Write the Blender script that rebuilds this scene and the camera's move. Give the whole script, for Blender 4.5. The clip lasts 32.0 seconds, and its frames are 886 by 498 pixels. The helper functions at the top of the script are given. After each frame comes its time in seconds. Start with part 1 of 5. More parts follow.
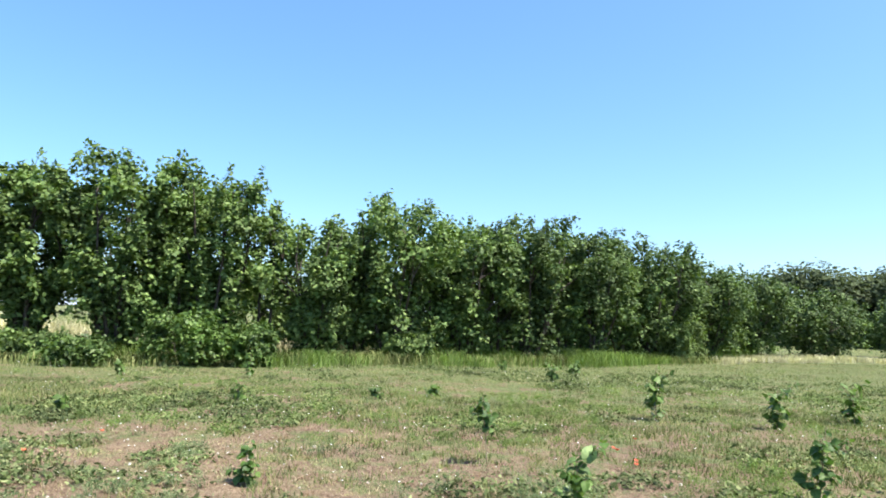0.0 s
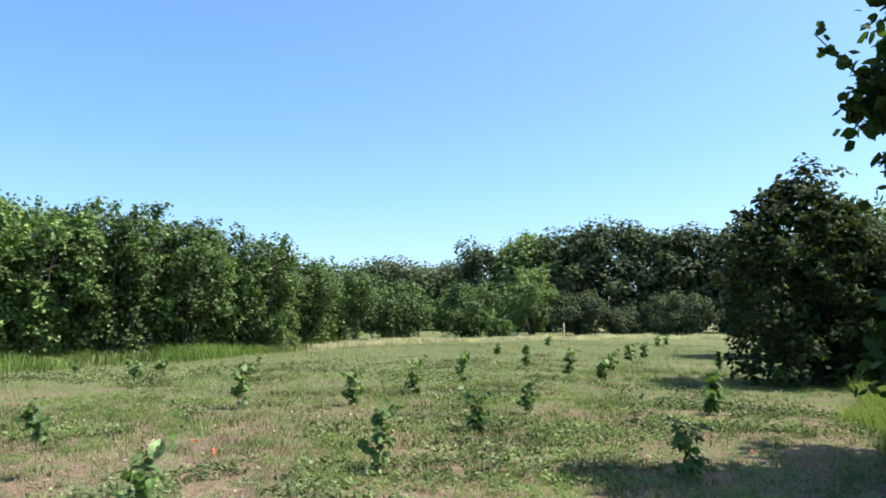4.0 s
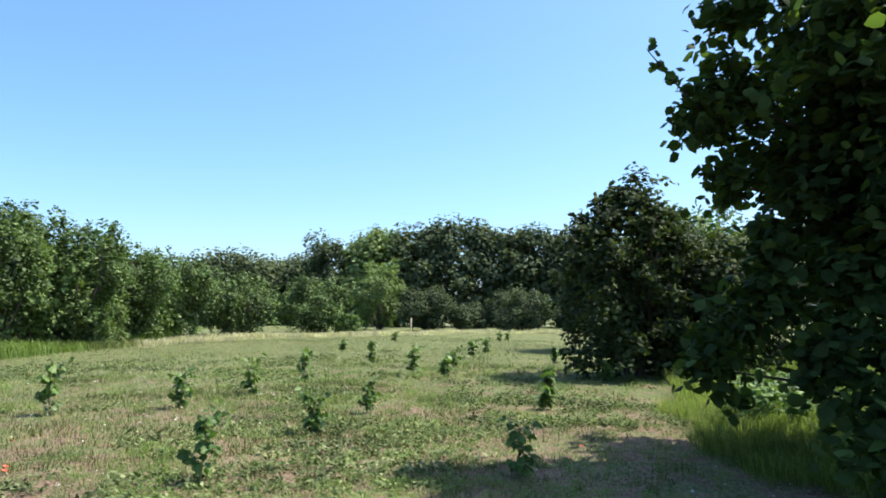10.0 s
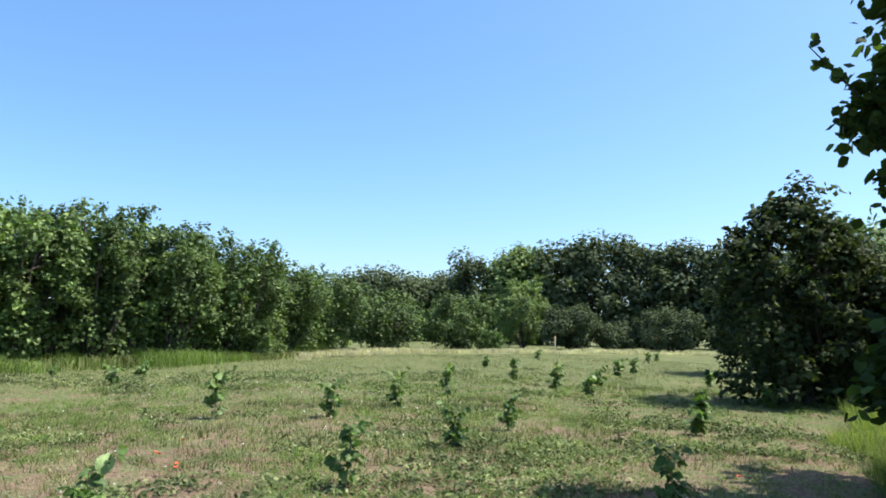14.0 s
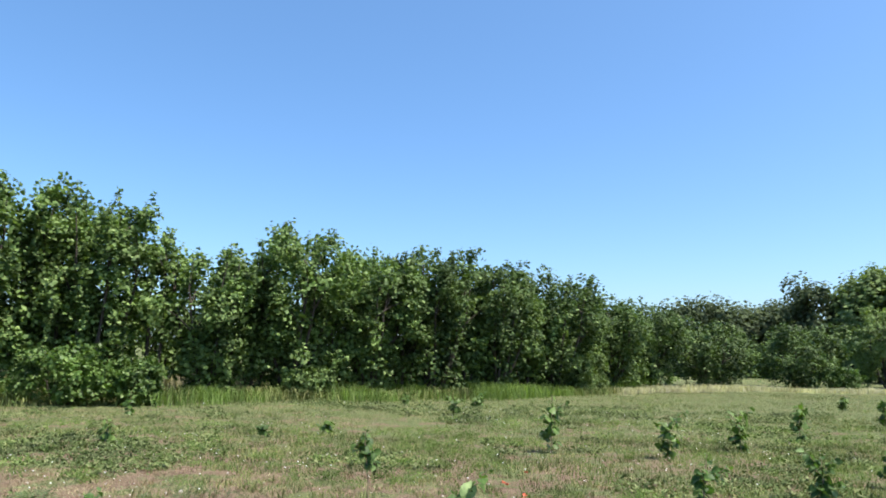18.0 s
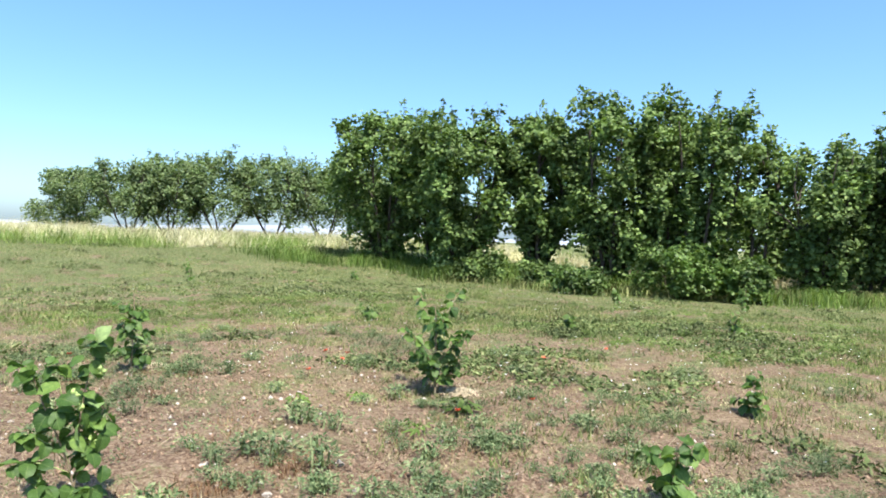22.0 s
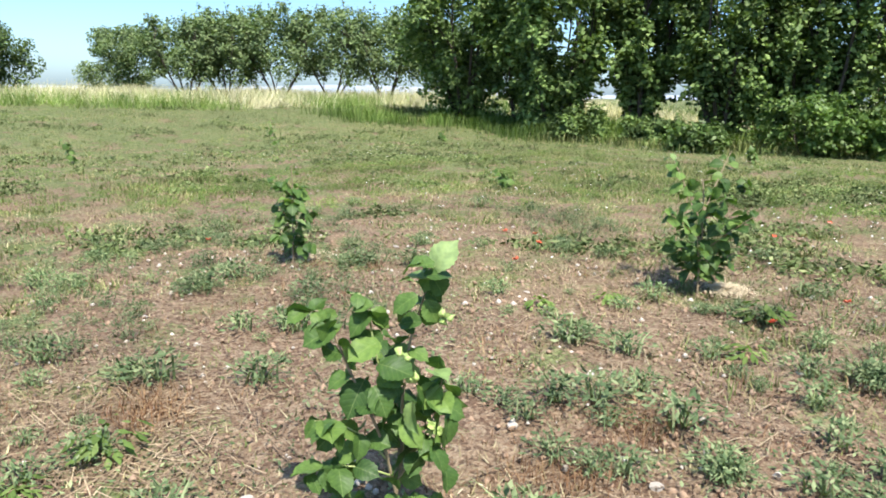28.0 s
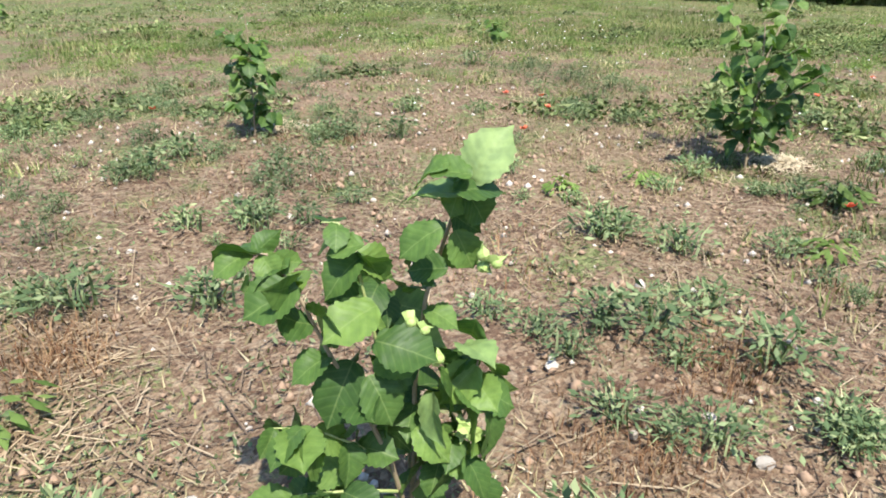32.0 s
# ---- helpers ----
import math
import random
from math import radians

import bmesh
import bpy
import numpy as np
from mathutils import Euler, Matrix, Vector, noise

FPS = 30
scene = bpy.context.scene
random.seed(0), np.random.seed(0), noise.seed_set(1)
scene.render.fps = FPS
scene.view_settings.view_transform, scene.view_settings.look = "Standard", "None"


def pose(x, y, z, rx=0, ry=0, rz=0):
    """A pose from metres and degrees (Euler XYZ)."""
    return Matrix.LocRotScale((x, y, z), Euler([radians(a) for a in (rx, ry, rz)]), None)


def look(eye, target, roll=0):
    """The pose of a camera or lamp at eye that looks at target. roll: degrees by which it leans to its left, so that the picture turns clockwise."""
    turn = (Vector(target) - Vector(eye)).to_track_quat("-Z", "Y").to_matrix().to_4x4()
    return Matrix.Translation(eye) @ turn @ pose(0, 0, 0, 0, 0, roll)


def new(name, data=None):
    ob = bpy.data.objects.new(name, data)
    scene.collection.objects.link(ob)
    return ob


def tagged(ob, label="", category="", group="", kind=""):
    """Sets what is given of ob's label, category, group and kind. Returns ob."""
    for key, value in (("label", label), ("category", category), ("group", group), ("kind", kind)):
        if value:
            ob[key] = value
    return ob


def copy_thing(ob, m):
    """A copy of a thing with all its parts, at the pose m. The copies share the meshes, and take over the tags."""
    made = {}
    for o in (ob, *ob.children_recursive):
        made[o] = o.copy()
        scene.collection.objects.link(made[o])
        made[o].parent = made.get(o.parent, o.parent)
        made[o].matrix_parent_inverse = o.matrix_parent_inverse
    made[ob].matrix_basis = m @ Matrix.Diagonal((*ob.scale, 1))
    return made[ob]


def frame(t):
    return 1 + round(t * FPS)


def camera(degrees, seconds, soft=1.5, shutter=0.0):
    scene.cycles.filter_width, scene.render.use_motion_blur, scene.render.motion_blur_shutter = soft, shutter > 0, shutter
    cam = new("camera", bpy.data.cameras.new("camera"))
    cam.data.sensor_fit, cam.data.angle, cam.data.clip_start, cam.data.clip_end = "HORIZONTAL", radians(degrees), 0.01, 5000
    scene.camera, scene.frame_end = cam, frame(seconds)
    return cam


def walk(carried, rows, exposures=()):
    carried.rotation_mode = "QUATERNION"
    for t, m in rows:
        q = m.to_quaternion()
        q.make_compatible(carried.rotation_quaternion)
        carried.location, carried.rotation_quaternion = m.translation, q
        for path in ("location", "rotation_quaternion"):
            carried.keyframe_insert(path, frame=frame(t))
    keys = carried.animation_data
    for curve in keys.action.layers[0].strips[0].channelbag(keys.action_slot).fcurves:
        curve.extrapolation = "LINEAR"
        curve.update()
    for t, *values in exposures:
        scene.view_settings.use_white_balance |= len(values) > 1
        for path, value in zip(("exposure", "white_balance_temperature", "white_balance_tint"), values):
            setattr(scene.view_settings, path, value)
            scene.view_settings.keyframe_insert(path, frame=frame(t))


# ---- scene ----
# ---------------- camera ----------------
cam = camera(65.3, 32.0, soft=1.8)
# seconds, place, turn to the left from +y, tilt, roll
PATH = [
    (0, 0.002, 0.002, 1.577, 4.95, 5.59, 1.92),
    (0.5, 0.068, 0.007, 1.557, 3.65, 5.73, 1.84),
    (1, 0.056, 0.027, 1.561, 1.06, 5.97, 2.21),
    (1.5, 0.097, 0.069, 1.549, -3.29, 6.40, 1.94),
    (2, 0.152, 0.077, 1.555, -6.68, 6.49, 1.91),
    (2.5, 0.174, 0.042, 1.555, -9.40, 6.37, 1.26),
    (3, 0.154, 0.045, 1.531, -17.15, 5.82, -0.33),
    (3.5, 0.186, 0.073, 1.516, -23.52, 5.21, -0.19),
    (4, 0.216, 0.097, 1.499, -27.35, 5.55, -0.03),
    (4.5, 0.207, 0.081, 1.502, -30.20, 5.67, -0.02),
    (6.5, 0.390, 0.105, 1.518, -30.72, 5.66, 0.81),
    (7, 0.352, 0.067, 1.543, -33.69, 5.75, 0.04),
    (7.5, 0.341, 0.062, 1.566, -36.33, 5.99, -0.22),
    (8, 0.367, 0.126, 1.547, -38.50, 6.42, 0.08),
    (8.5, 0.408, 0.163, 1.522, -36.71, 6.56, 0.52),
    (9, 0.399, 0.109, 1.528, -33.62, 6.28, 1.62),
    (9.5, 0.406, 0.123, 1.545, -33.80, 5.03, 2.64),
    (10, 0.428, 0.248, 1.548, -39.70, 5.11, 0.34),
    (10.5, 0.476, 0.334, 1.511, -44.89, 5.43, -0.39),
    (11, 0.572, 0.331, 1.492, -39.28, 5.67, 1.56),
    (11.5, 0.608, 0.287, 1.503, -36.26, 5.77, 2.91),
    (12, 0.576, 0.269, 1.527, -35.80, 6.08, 1.26),
    (12.5, 0.563, 0.289, 1.531, -35.49, 6.33, 0.71),
    (13, 0.547, 0.284, 1.524, -34.45, 6.55, 1.26),
    (13.5, 0.512, 0.234, 1.526, -31.83, 6.43, 0.65),
    (14, 0.494, 0.262, 1.521, -27.78, 6.42, 1.25),
    (14.5, 0.499, 0.311, 1.498, -24.38, 6.86, 1.54),
    (16.5, 0.400, 0.346, 1.541, -12.75, 7.97, 1.59),
    (17, 0.343, 0.360, 1.551, -8.99, 7.98, 2.14),
    (17.5, 0.309, 0.378, 1.548, -5.98, 8.38, 2.52),
    (18, 0.305, 0.358, 1.538, -2.16, 8.60, 1.44),
    (18.5, 0.274, 0.354, 1.544, 0.85, 8.76, 1.92),
    (19, 0.256, 0.307, 1.514, 3.87, 8.47, 1.85),
    (19.5, 0.338, 0.335, 1.432, 3.28, 4.65, 0.43),
    (20, 0.301, 0.330, 1.447, -3.10, 4.83, 0.49),
    (20.5, 0.167, 0.306, 1.406, -4.11, 6.56, -3.65),
    (21, -0.022, 0.303, 1.381, 6.64, 5.99, -3.70),
    (21.5, -0.121, 0.274, 1.367, 27.58, 2.76, -2.00),
    (22, -0.195, 0.196, 1.403, 43.38, -0.73, 2.01),
    (22.5, -0.455, 0.072, 1.379, 52.83, -2.43, 0.43),
    (23, -0.641, 0.019, 1.395, 52.36, -2.73, 0.48),
    (23.5, -0.841, 0.126, 1.394, 58.85, -4.00, 0.62),
    (24, -1.021, 0.155, 1.401, 63.47, -5.03, 0.31),
    (24.5, -1.332, 0.110, 1.410, 59.23, -4.82, -0.72),
    (26.5, -2.207, 0.183, 1.362, 50.41, -4.98, 0.32),
    (27, -2.171, 0.168, 1.357, 50.81, -6.70, -0.79),
    (27.5, -2.254, 0.220, 1.347, 47.16, -9.14, 0.05),
    (28, -2.314, 0.218, 1.322, 46.55, -12.44, 0.81),
    (28.5, -2.342, 0.217, 1.302, 47.89, -14.99, -1.10),
    (29, -2.398, 0.245, 1.292, 47.24, -17.88, -1.25),
    (29.5, -2.448, 0.309, 1.286, 46.14, -19.45, -1.95),
    (30, -2.538, 0.469, 1.275, 46.49, -19.76, -2.37),
    (30.5, -2.704, 0.611, 1.252, 47.08, -20.76, -1.39),
    (31, -2.915, 0.669, 1.221, 46.31, -22.38, -1.23),
    (31.5, -2.973, 0.708, 1.199, 45.82, -22.97, 0.45),
    (32, -2.988, 0.719, 1.189, 44.61, -23.86, 0.42),
]
walk(cam, [(t, pose(x, y, z, 90 + tilt, 0, turn) @ pose(0, 0, 0, 0, 0, roll)) for t, x, y, z, turn, tilt, roll in PATH],
     exposures=[(0, 1.1), (4, 0.93), (8, 0.88), (10, 0.98), (11, 1.05), (12, 0.94), (14, 0.88), (18, 0.75), (20, 0.96), (22, 1.0), (24, 0.88), (27, 0.9), (28, 0.97), (29, 1.03), (31, 1.02), (32, 0.94)])

# ---------------- sky and sun ----------------
SUN_EL, SUN_DIR = radians(60), Vector((0.905, -0.425, 0)).normalized()
sky_world = bpy.data.worlds.new("sky")
scene.world = sky_world
sky_world.use_nodes = True
wn, wl = sky_world.node_tree.nodes, sky_world.node_tree.links
sky = wn.new("ShaderNodeTexSky")
sky.sky_type, sky.sun_disc = "NISHITA", False
sky.sun_elevation = SUN_EL
sky.sun_rotation = math.atan2(SUN_DIR.x, SUN_DIR.y)
sky.altitude, sky.air_density, sky.dust_density, sky.ozone_density = 100, 0.84, 1.8, 1.0
deep = wn.new("ShaderNodeHueSaturation")
deep.inputs["Saturation"].default_value = 1.18
# a cool cast over the dusty sky
cool = wn.new("ShaderNodeMix")
cool.data_type, cool.blend_type = "RGBA", "MULTIPLY"
cool.inputs[0].default_value = 1.0
wl.new(sky.outputs[0], cool.inputs[6])
cool.inputs[7].default_value = (0.86, 0.955, 1.06, 1)
wl.new(cool.outputs[2], deep.inputs["Color"])
veil = wn.new("ShaderNodeMix")
veil.data_type, veil.blend_type = "RGBA", "ADD"
veil.inputs[0].default_value = 1.0
wl.new(deep.outputs[0], veil.inputs[6])
veil.inputs[7].default_value = (0.3, 0.5, 0.69, 1)
wl.new(veil.outputs[2], wn["Background"].inputs[0])
wn["Background"].inputs[1].default_value = 0.128
sun = new("sun", bpy.data.lights.new("sun", "SUN"))
sun.data.energy, sun.data.angle, sun.data.color = 5.0, radians(0.55), (1.0, 0.95, 0.88)
sun.matrix_world = look(SUN_DIR * 50 + Vector((0, 0, 50 * math.tan(SUN_EL))), (0, 0, 0))


# ---------------- materials ----------------
def material(name, rough=0.8):
    m = bpy.data.materials.new(name)
    m.use_nodes = True
    b = m.node_tree.nodes["Principled BSDF"]
    b.inputs["Roughness"].default_value = rough
    return m, m.node_tree.nodes, m.node_tree.links, b


def ramp(n, stops):
    r = n.new("ShaderNodeValToRGB")
    while len(r.color_ramp.elements) < len(stops):
        r.color_ramp.elements.new(0.5)
    for e, (p, c) in zip(r.color_ramp.elements, stops):
        e.position, e.color = p, (*c, 1)
    return r


def noise_node(n, l, scale, detail=4, coords=None):
    x = n.new("ShaderNodeTexNoise")
    x.inputs["Scale"].default_value, x.inputs["Detail"].default_value = scale, detail
    if coords is not None:
        l.new(coords, x.inputs["Vector"])
    return x


def mixed(n, l, a, b, fac, mode="MIX"):
    x = n.new("ShaderNodeMix")
    x.data_type, x.blend_type = "RGBA", mode
    for sock, v in ((x.inputs[6], a), (x.inputs[7], b), (x.inputs[0], fac)):
        if isinstance(v, bpy.types.NodeSocket):
            l.new(v, sock)
        elif isinstance(v, tuple):
            sock.default_value = (*v, 1)
        else:
            sock.default_value = v
    return x.outputs[2]


def leaf_material(name, dark, mid, light, glow=0.3, rough=0.5, per_object=False, veins=False, patch=0.35, sheen=0.3):
    """Foliage: a colour of its own for each leaf, slow patches, and light that shines through."""
    m, n, l, b = material(name, rough)
    if per_object:
        rnd = n.new("ShaderNodeObjectInfo").outputs["Random"]
    else:
        rnd = n.new("ShaderNodeNewGeometry").outputs["Random Per Island"]
    r = ramp(n, [(0.0, dark), (0.55, mid), (1.0, light)])
    l.new(rnd, r.inputs[0])
    co = n.new("ShaderNodeNewGeometry").outputs["Position"]
    slow = noise_node(n, l, 0.9, 3, co)
    sr = ramp(n, [(0.35, (1 - patch,) * 3), (0.68, (1 + patch, 1 + patch, 1 + 0.6 * patch))])
    l.new(slow.outputs["Fac"], sr.inputs[0])
    colour = mixed(n, l, r.outputs[0], sr.outputs[0], 1.0, "MULTIPLY")
    if veins:
        tc = n.new("ShaderNodeTexCoord")
        sp, cb = n.new("ShaderNodeSeparateXYZ"), n.new("ShaderNodeCombineXYZ")
        l.new(tc.outputs["Object"], sp.inputs[0])
        off, run = n.new("ShaderNodeMath"), n.new("ShaderNodeMath")
        off.operation, run.operation = "ABSOLUTE", "MULTIPLY_ADD"
        l.new(sp.outputs[0], off.inputs[0])
        l.new(off.outputs[0], run.inputs[0])
        run.inputs[1].default_value = -0.7
        l.new(sp.outputs[1], run.inputs[2])
        l.new(run.outputs[0], cb.inputs[1])
        w = n.new("ShaderNodeTexWave")
        w.wave_type, w.bands_direction = "BANDS", "Y"
        w.inputs["Scale"].default_value, w.inputs["Distortion"].default_value = 2.3, 0.25
        l.new(cb.outputs[0], w.inputs["Vector"])
        vr = ramp(n, [(0.0, (0.09,) * 3), (0.22, (0, 0, 0))])
        l.new(w.outputs["Fac"], vr.inputs[0])
        colour = mixed(n, l, colour, (0.22, 0.3, 0.1), vr.outputs[0])
        rib = ramp(n, [(0.0, (0.3,) * 3), (0.022, (0, 0, 0))])
        l.new(off.outputs[0], rib.inputs[0])
        colour = mixed(n, l, colour, (0.26, 0.33, 0.13), rib.outputs[0])
        blotch = noise_node(n, l, 5.0, 4, tc.outputs["Object"])
        tone = ramp(n, [(0.35, (0.82, 0.84, 0.82)), (0.65, (1.14, 1.12, 1.05))])
        l.new(blotch.outputs["Fac"], tone.inputs[0])
        colour = mixed(n, l, colour, tone.outputs[0], 1.0, "MULTIPLY")
        bump = n.new("ShaderNodeBump")
        bump.inputs["Strength"].default_value, bump.inputs["Distance"].default_value = 0.22, 0.0015
        l.new(w.outputs["Fac"], bump.inputs["Height"])
        l.new(bump.outputs[0], b.inputs["Normal"])
    l.new(colour, b.inputs["Base Color"])
    b.inputs["Specular IOR Level"].default_value = sheen
    tr = n.new("ShaderNodeBsdfTranslucent")
    l.new(mixed(n, l, colour, (1.3, 1.5, 0.6), 1.0, "MULTIPLY"), tr.inputs[0])
    mx = n.new("ShaderNodeMixShader")
    mx.inputs[0].default_value = glow
    l.new(b.outputs[0], mx.inputs[1])
    l.new(tr.outputs[0], mx.inputs[2])
    l.new(mx.outputs[0], n["Material Output"].inputs[0])
    return m


def mixed_fac(n, l, sock, k):
    x = n.new("ShaderNodeMath")
    x.operation = "MULTIPLY"
    l.new(sock, x.inputs[0])
    x.inputs[1].default_value = k
    return x.outputs[0]


def plain_material(name, a, b_, scale, rough=0.9, bump=0.4, dist=0.01, per_object=False):
    """Two tones mottled at two scales, with a fine relief."""
    m, n, l, b = material(name, rough)
    co = n.new("ShaderNodeTexCoord").outputs["Object"]
    x, y = noise_node(n, l, scale, 6, co), noise_node(n, l, scale * 0.17, 2, co)
    c = mixed(n, l, mixed(n, l, a, b_, x.outputs["Fac"]), b_, mixed_fac(n, l, y.outputs["Fac"], 0.5))
    if per_object:
        r = ramp(n, [(0, (0.75,) * 3), (1, (1.15,) * 3)])
        l.new(n.new("ShaderNodeObjectInfo").outputs["Random"], r.inputs[0])
        c = mixed(n, l, c, r.outputs[0], 1.0, "MULTIPLY")
    l.new(c, b.inputs["Base Color"])
    bp = n.new("ShaderNodeBump")
    bp.inputs["Strength"].default_value, bp.inputs["Distance"].default_value = bump, dist
    l.new(x.outputs["Fac"], bp.inputs["Height"])
    l.new(bp.outputs[0], b.inputs["Normal"])
    return m


def ground_material():
    m, n, l, b = material("field_soil", 0.95)
    co = n.new("ShaderNodeNewGeometry").outputs["Position"]
    fine, mid, big, patch = (noise_node(n, l, s, d, co) for s, d in ((55, 8), (4.2, 6), (0.42, 4), (1.5, 6)))
    cells = n.new("ShaderNodeTexVoronoi")
    cells.inputs["Scale"].default_value = 42
    l.new(co, cells.inputs["Vector"])
    sx = n.new("ShaderNodeSeparateColor")
    l.new(cells.outputs["Color"], sx.inputs[0])
    soil = ramp(n, [(0.3, (0.088, 0.05, 0.034)), (0.5, (0.185, 0.122, 0.078)), (0.72, (0.318, 0.24, 0.163))])
    l.new(mixed(n, l, mixed(n, l, fine.outputs["Fac"], mid.outputs["Fac"], 0.4), sx.outputs[0], 0.3), soil.inputs[0])
    # bleached litter in streaky patches
    stretch = n.new("ShaderNodeMapping")
    stretch.inputs["Scale"].default_value = (34, 16, 20)
    stretch.inputs["Rotation"].default_value = (0, 0, 0.7)
    l.new(co, stretch.inputs["Vector"])
    streak = noise_node(n, l, 1.0, 5, stretch.outputs[0])
    streak.inputs["Distortion"].default_value = 3.0
    sr = ramp(n, [(0.54, (0, 0, 0)), (0.68, (0.5,) * 3)])
    l.new(streak.outputs["Fac"], sr.inputs[0])
    c = mixed(n, l, soil.outputs[0], (0.4, 0.33, 0.22), sr.outputs[0])
    green = ramp(n, [(0.3, (0.045, 0.075, 0.022)), (0.5, (0.105, 0.145, 0.046)), (0.7, (0.19, 0.225, 0.085))])
    l.new(mixed(n, l, fine.outputs["Fac"], sx.outputs[1], 0.5), green.inputs[0])
    # green cover: sparse round the saplings, closing towards the rim of the field
    sep = n.new("ShaderNodeVectorMath")
    sep.operation = "DISTANCE"
    l.new(co, sep.inputs[0])
    sep.inputs[1].default_value = (-3.0, 1.5, 0)
    other, least = n.new("ShaderNodeVectorMath"), n.new("ShaderNodeMath")
    other.operation, least.operation = "DISTANCE", "MINIMUM"
    l.new(co, other.inputs[0])
    other.inputs[1].default_value = (4.0, 6.5, 0)
    l.new(sep.outputs["Value"], least.inputs[0])
    wider = n.new("ShaderNodeMath")
    wider.inputs[1].default_value = 5.5
    l.new(other.outputs["Value"], wider.inputs[0])
    l.new(wider.outputs[0], least.inputs[1])
    near = n.new("ShaderNodeMapRange")
    for k, v in ((1, 2.5), (2, 20.0), (3, -0.035), (4, 0.1)):
        near.inputs[k].default_value = v
    l.new(least.outputs[0], near.inputs[0])
    add = n.new("ShaderNodeMath")
    l.new(mixed(n, l, mixed(n, l, patch.outputs["Fac"], mid.outputs["Fac"], 0.4), fine.outputs["Fac"], 0.3), add.inputs[0])
    l.new(near.outputs[0], add.inputs[1])
    cover = ramp(n, [(0.5, (0, 0, 0)), (0.555, (0.85,) * 3)])
    l.new(add.outputs[0], cover.inputs[0])
    c = mixed(n, l, c, green.outputs[0], cover.outputs[0])
    dry = ramp(n, [(0.5, (0, 0, 0)), (0.75, (0.15,) * 3)])
    l.new(big.outputs["Fac"], dry.inputs[0])
    c = mixed(n, l, c, (0.38, 0.31, 0.15), dry.outputs[0])
    l.new(c, b.inputs["Base Color"])
    bp = n.new("ShaderNodeBump")
    bp.inputs["Strength"].default_value, bp.inputs["Distance"].default_value = 1.0, 0.045
    l.new(mixed(n, l, fine.outputs["Fac"], sx.outputs[2], 0.25), bp.inputs["Height"])
    l.new(bp.outputs[0], b.inputs["Normal"])
    b.inputs["Specular IOR Level"].default_value = 0.15
    return m


M_GROUND = ground_material()
M_HAZEL = leaf_material("hazel_leaves", (0.06, 0.1, 0.032), (0.112, 0.172, 0.054), (0.22, 0.295, 0.108), 0.22, 0.55, patch=0.35, sheen=0.16)
M_HAZEL_PALE = leaf_material("young_hazel_leaves", (0.05, 0.095, 0.022), (0.082, 0.14, 0.034), (0.15, 0.215, 0.062), 0.26)
# this leaf colour is lowered to carry the crown's gloom against the light
M_BACKLIT_TREE = leaf_material("backlit_broad_leaves", (0.026, 0.042, 0.013), (0.043, 0.068, 0.02), (0.085, 0.13, 0.036), 0.36, 0.68, sheen=0.12)
# hazel leaves again, with backlit shade mixed into their green
M_SHADE = leaf_material("hazel_leaves_shade_tint", (0.026, 0.036, 0.016), (0.042, 0.055, 0.023), (0.08, 0.105, 0.04), 0.25, 0.7, sheen=0.12)
M_WOODS = leaf_material("wood_leaves", (0.06, 0.078, 0.045), (0.08, 0.102, 0.057), (0.108, 0.132, 0.072), 0.15, 0.95, patch=0.22, sheen=0.03)
M_WILLOW = leaf_material("willow_leaves", (0.12, 0.165, 0.065), (0.155, 0.21, 0.085), (0.2, 0.255, 0.11), 0.25, 0.8, sheen=0.08)
M_ORCHARD = leaf_material("cherry_leaves", (0.085, 0.13, 0.05), (0.14, 0.195, 0.08), (0.225, 0.28, 0.135), 0.25, 0.7, patch=0.25)
M_SAPLEAF = leaf_material("sapling_leaves", (0.042, 0.082, 0.017), (0.07, 0.128, 0.025), (0.13, 0.205, 0.046), 0.28, 0.45, patch=0.2)
M_LEAFOB = leaf_material("sapling_leaf", (0.038, 0.08, 0.022), (0.066, 0.124, 0.032), (0.135, 0.215, 0.055), 0.28, 0.48, per_object=True, veins=True, patch=0.12, sheen=0.2)
M_LEAFPALE = leaf_material("pale_leaf", (0.14, 0.215, 0.075), (0.18, 0.265, 0.1), (0.235, 0.32, 0.135), 0.25, 0.6, per_object=True, veins=True, patch=0.1)
M_GRASS = leaf_material("grass_blades", (0.075, 0.105, 0.035), (0.14, 0.168, 0.062), (0.28, 0.275, 0.13), 0.1, 0.85, sheen=0.08)
M_STUBBLE = leaf_material("dry_stubble", (0.2, 0.16, 0.09), (0.33, 0.28, 0.165), (0.5, 0.44, 0.29), 0.08, 0.9, sheen=0.05)
M_LUSH = leaf_material("lush_grass", (0.08, 0.13, 0.035), (0.125, 0.19, 0.055), (0.21, 0.27, 0.1), 0.35, 0.7, sheen=0.1)
M_SEDGE = leaf_material("sedge_grass", (0.08, 0.12, 0.03), (0.135, 0.185, 0.05), (0.26, 0.275, 0.11), 0.4, 0.8, sheen=0.05)
M_DRY = leaf_material("dry_grass", (0.4, 0.36, 0.24), (0.53, 0.48, 0.34), (0.7, 0.65, 0.49), 0.25, 0.8)
M_WEED = leaf_material("weed_leaves", (0.07, 0.11, 0.052), (0.13, 0.18, 0.087), (0.28, 0.32, 0.175), 0.16, 0.75, sheen=0.12)
M_SHRUB = leaf_material("shrub_leaves", (0.045, 0.075, 0.028), (0.08, 0.122, 0.042), (0.15, 0.205, 0.078), 0.2, 0.6, patch=0.35, sheen=0.14)
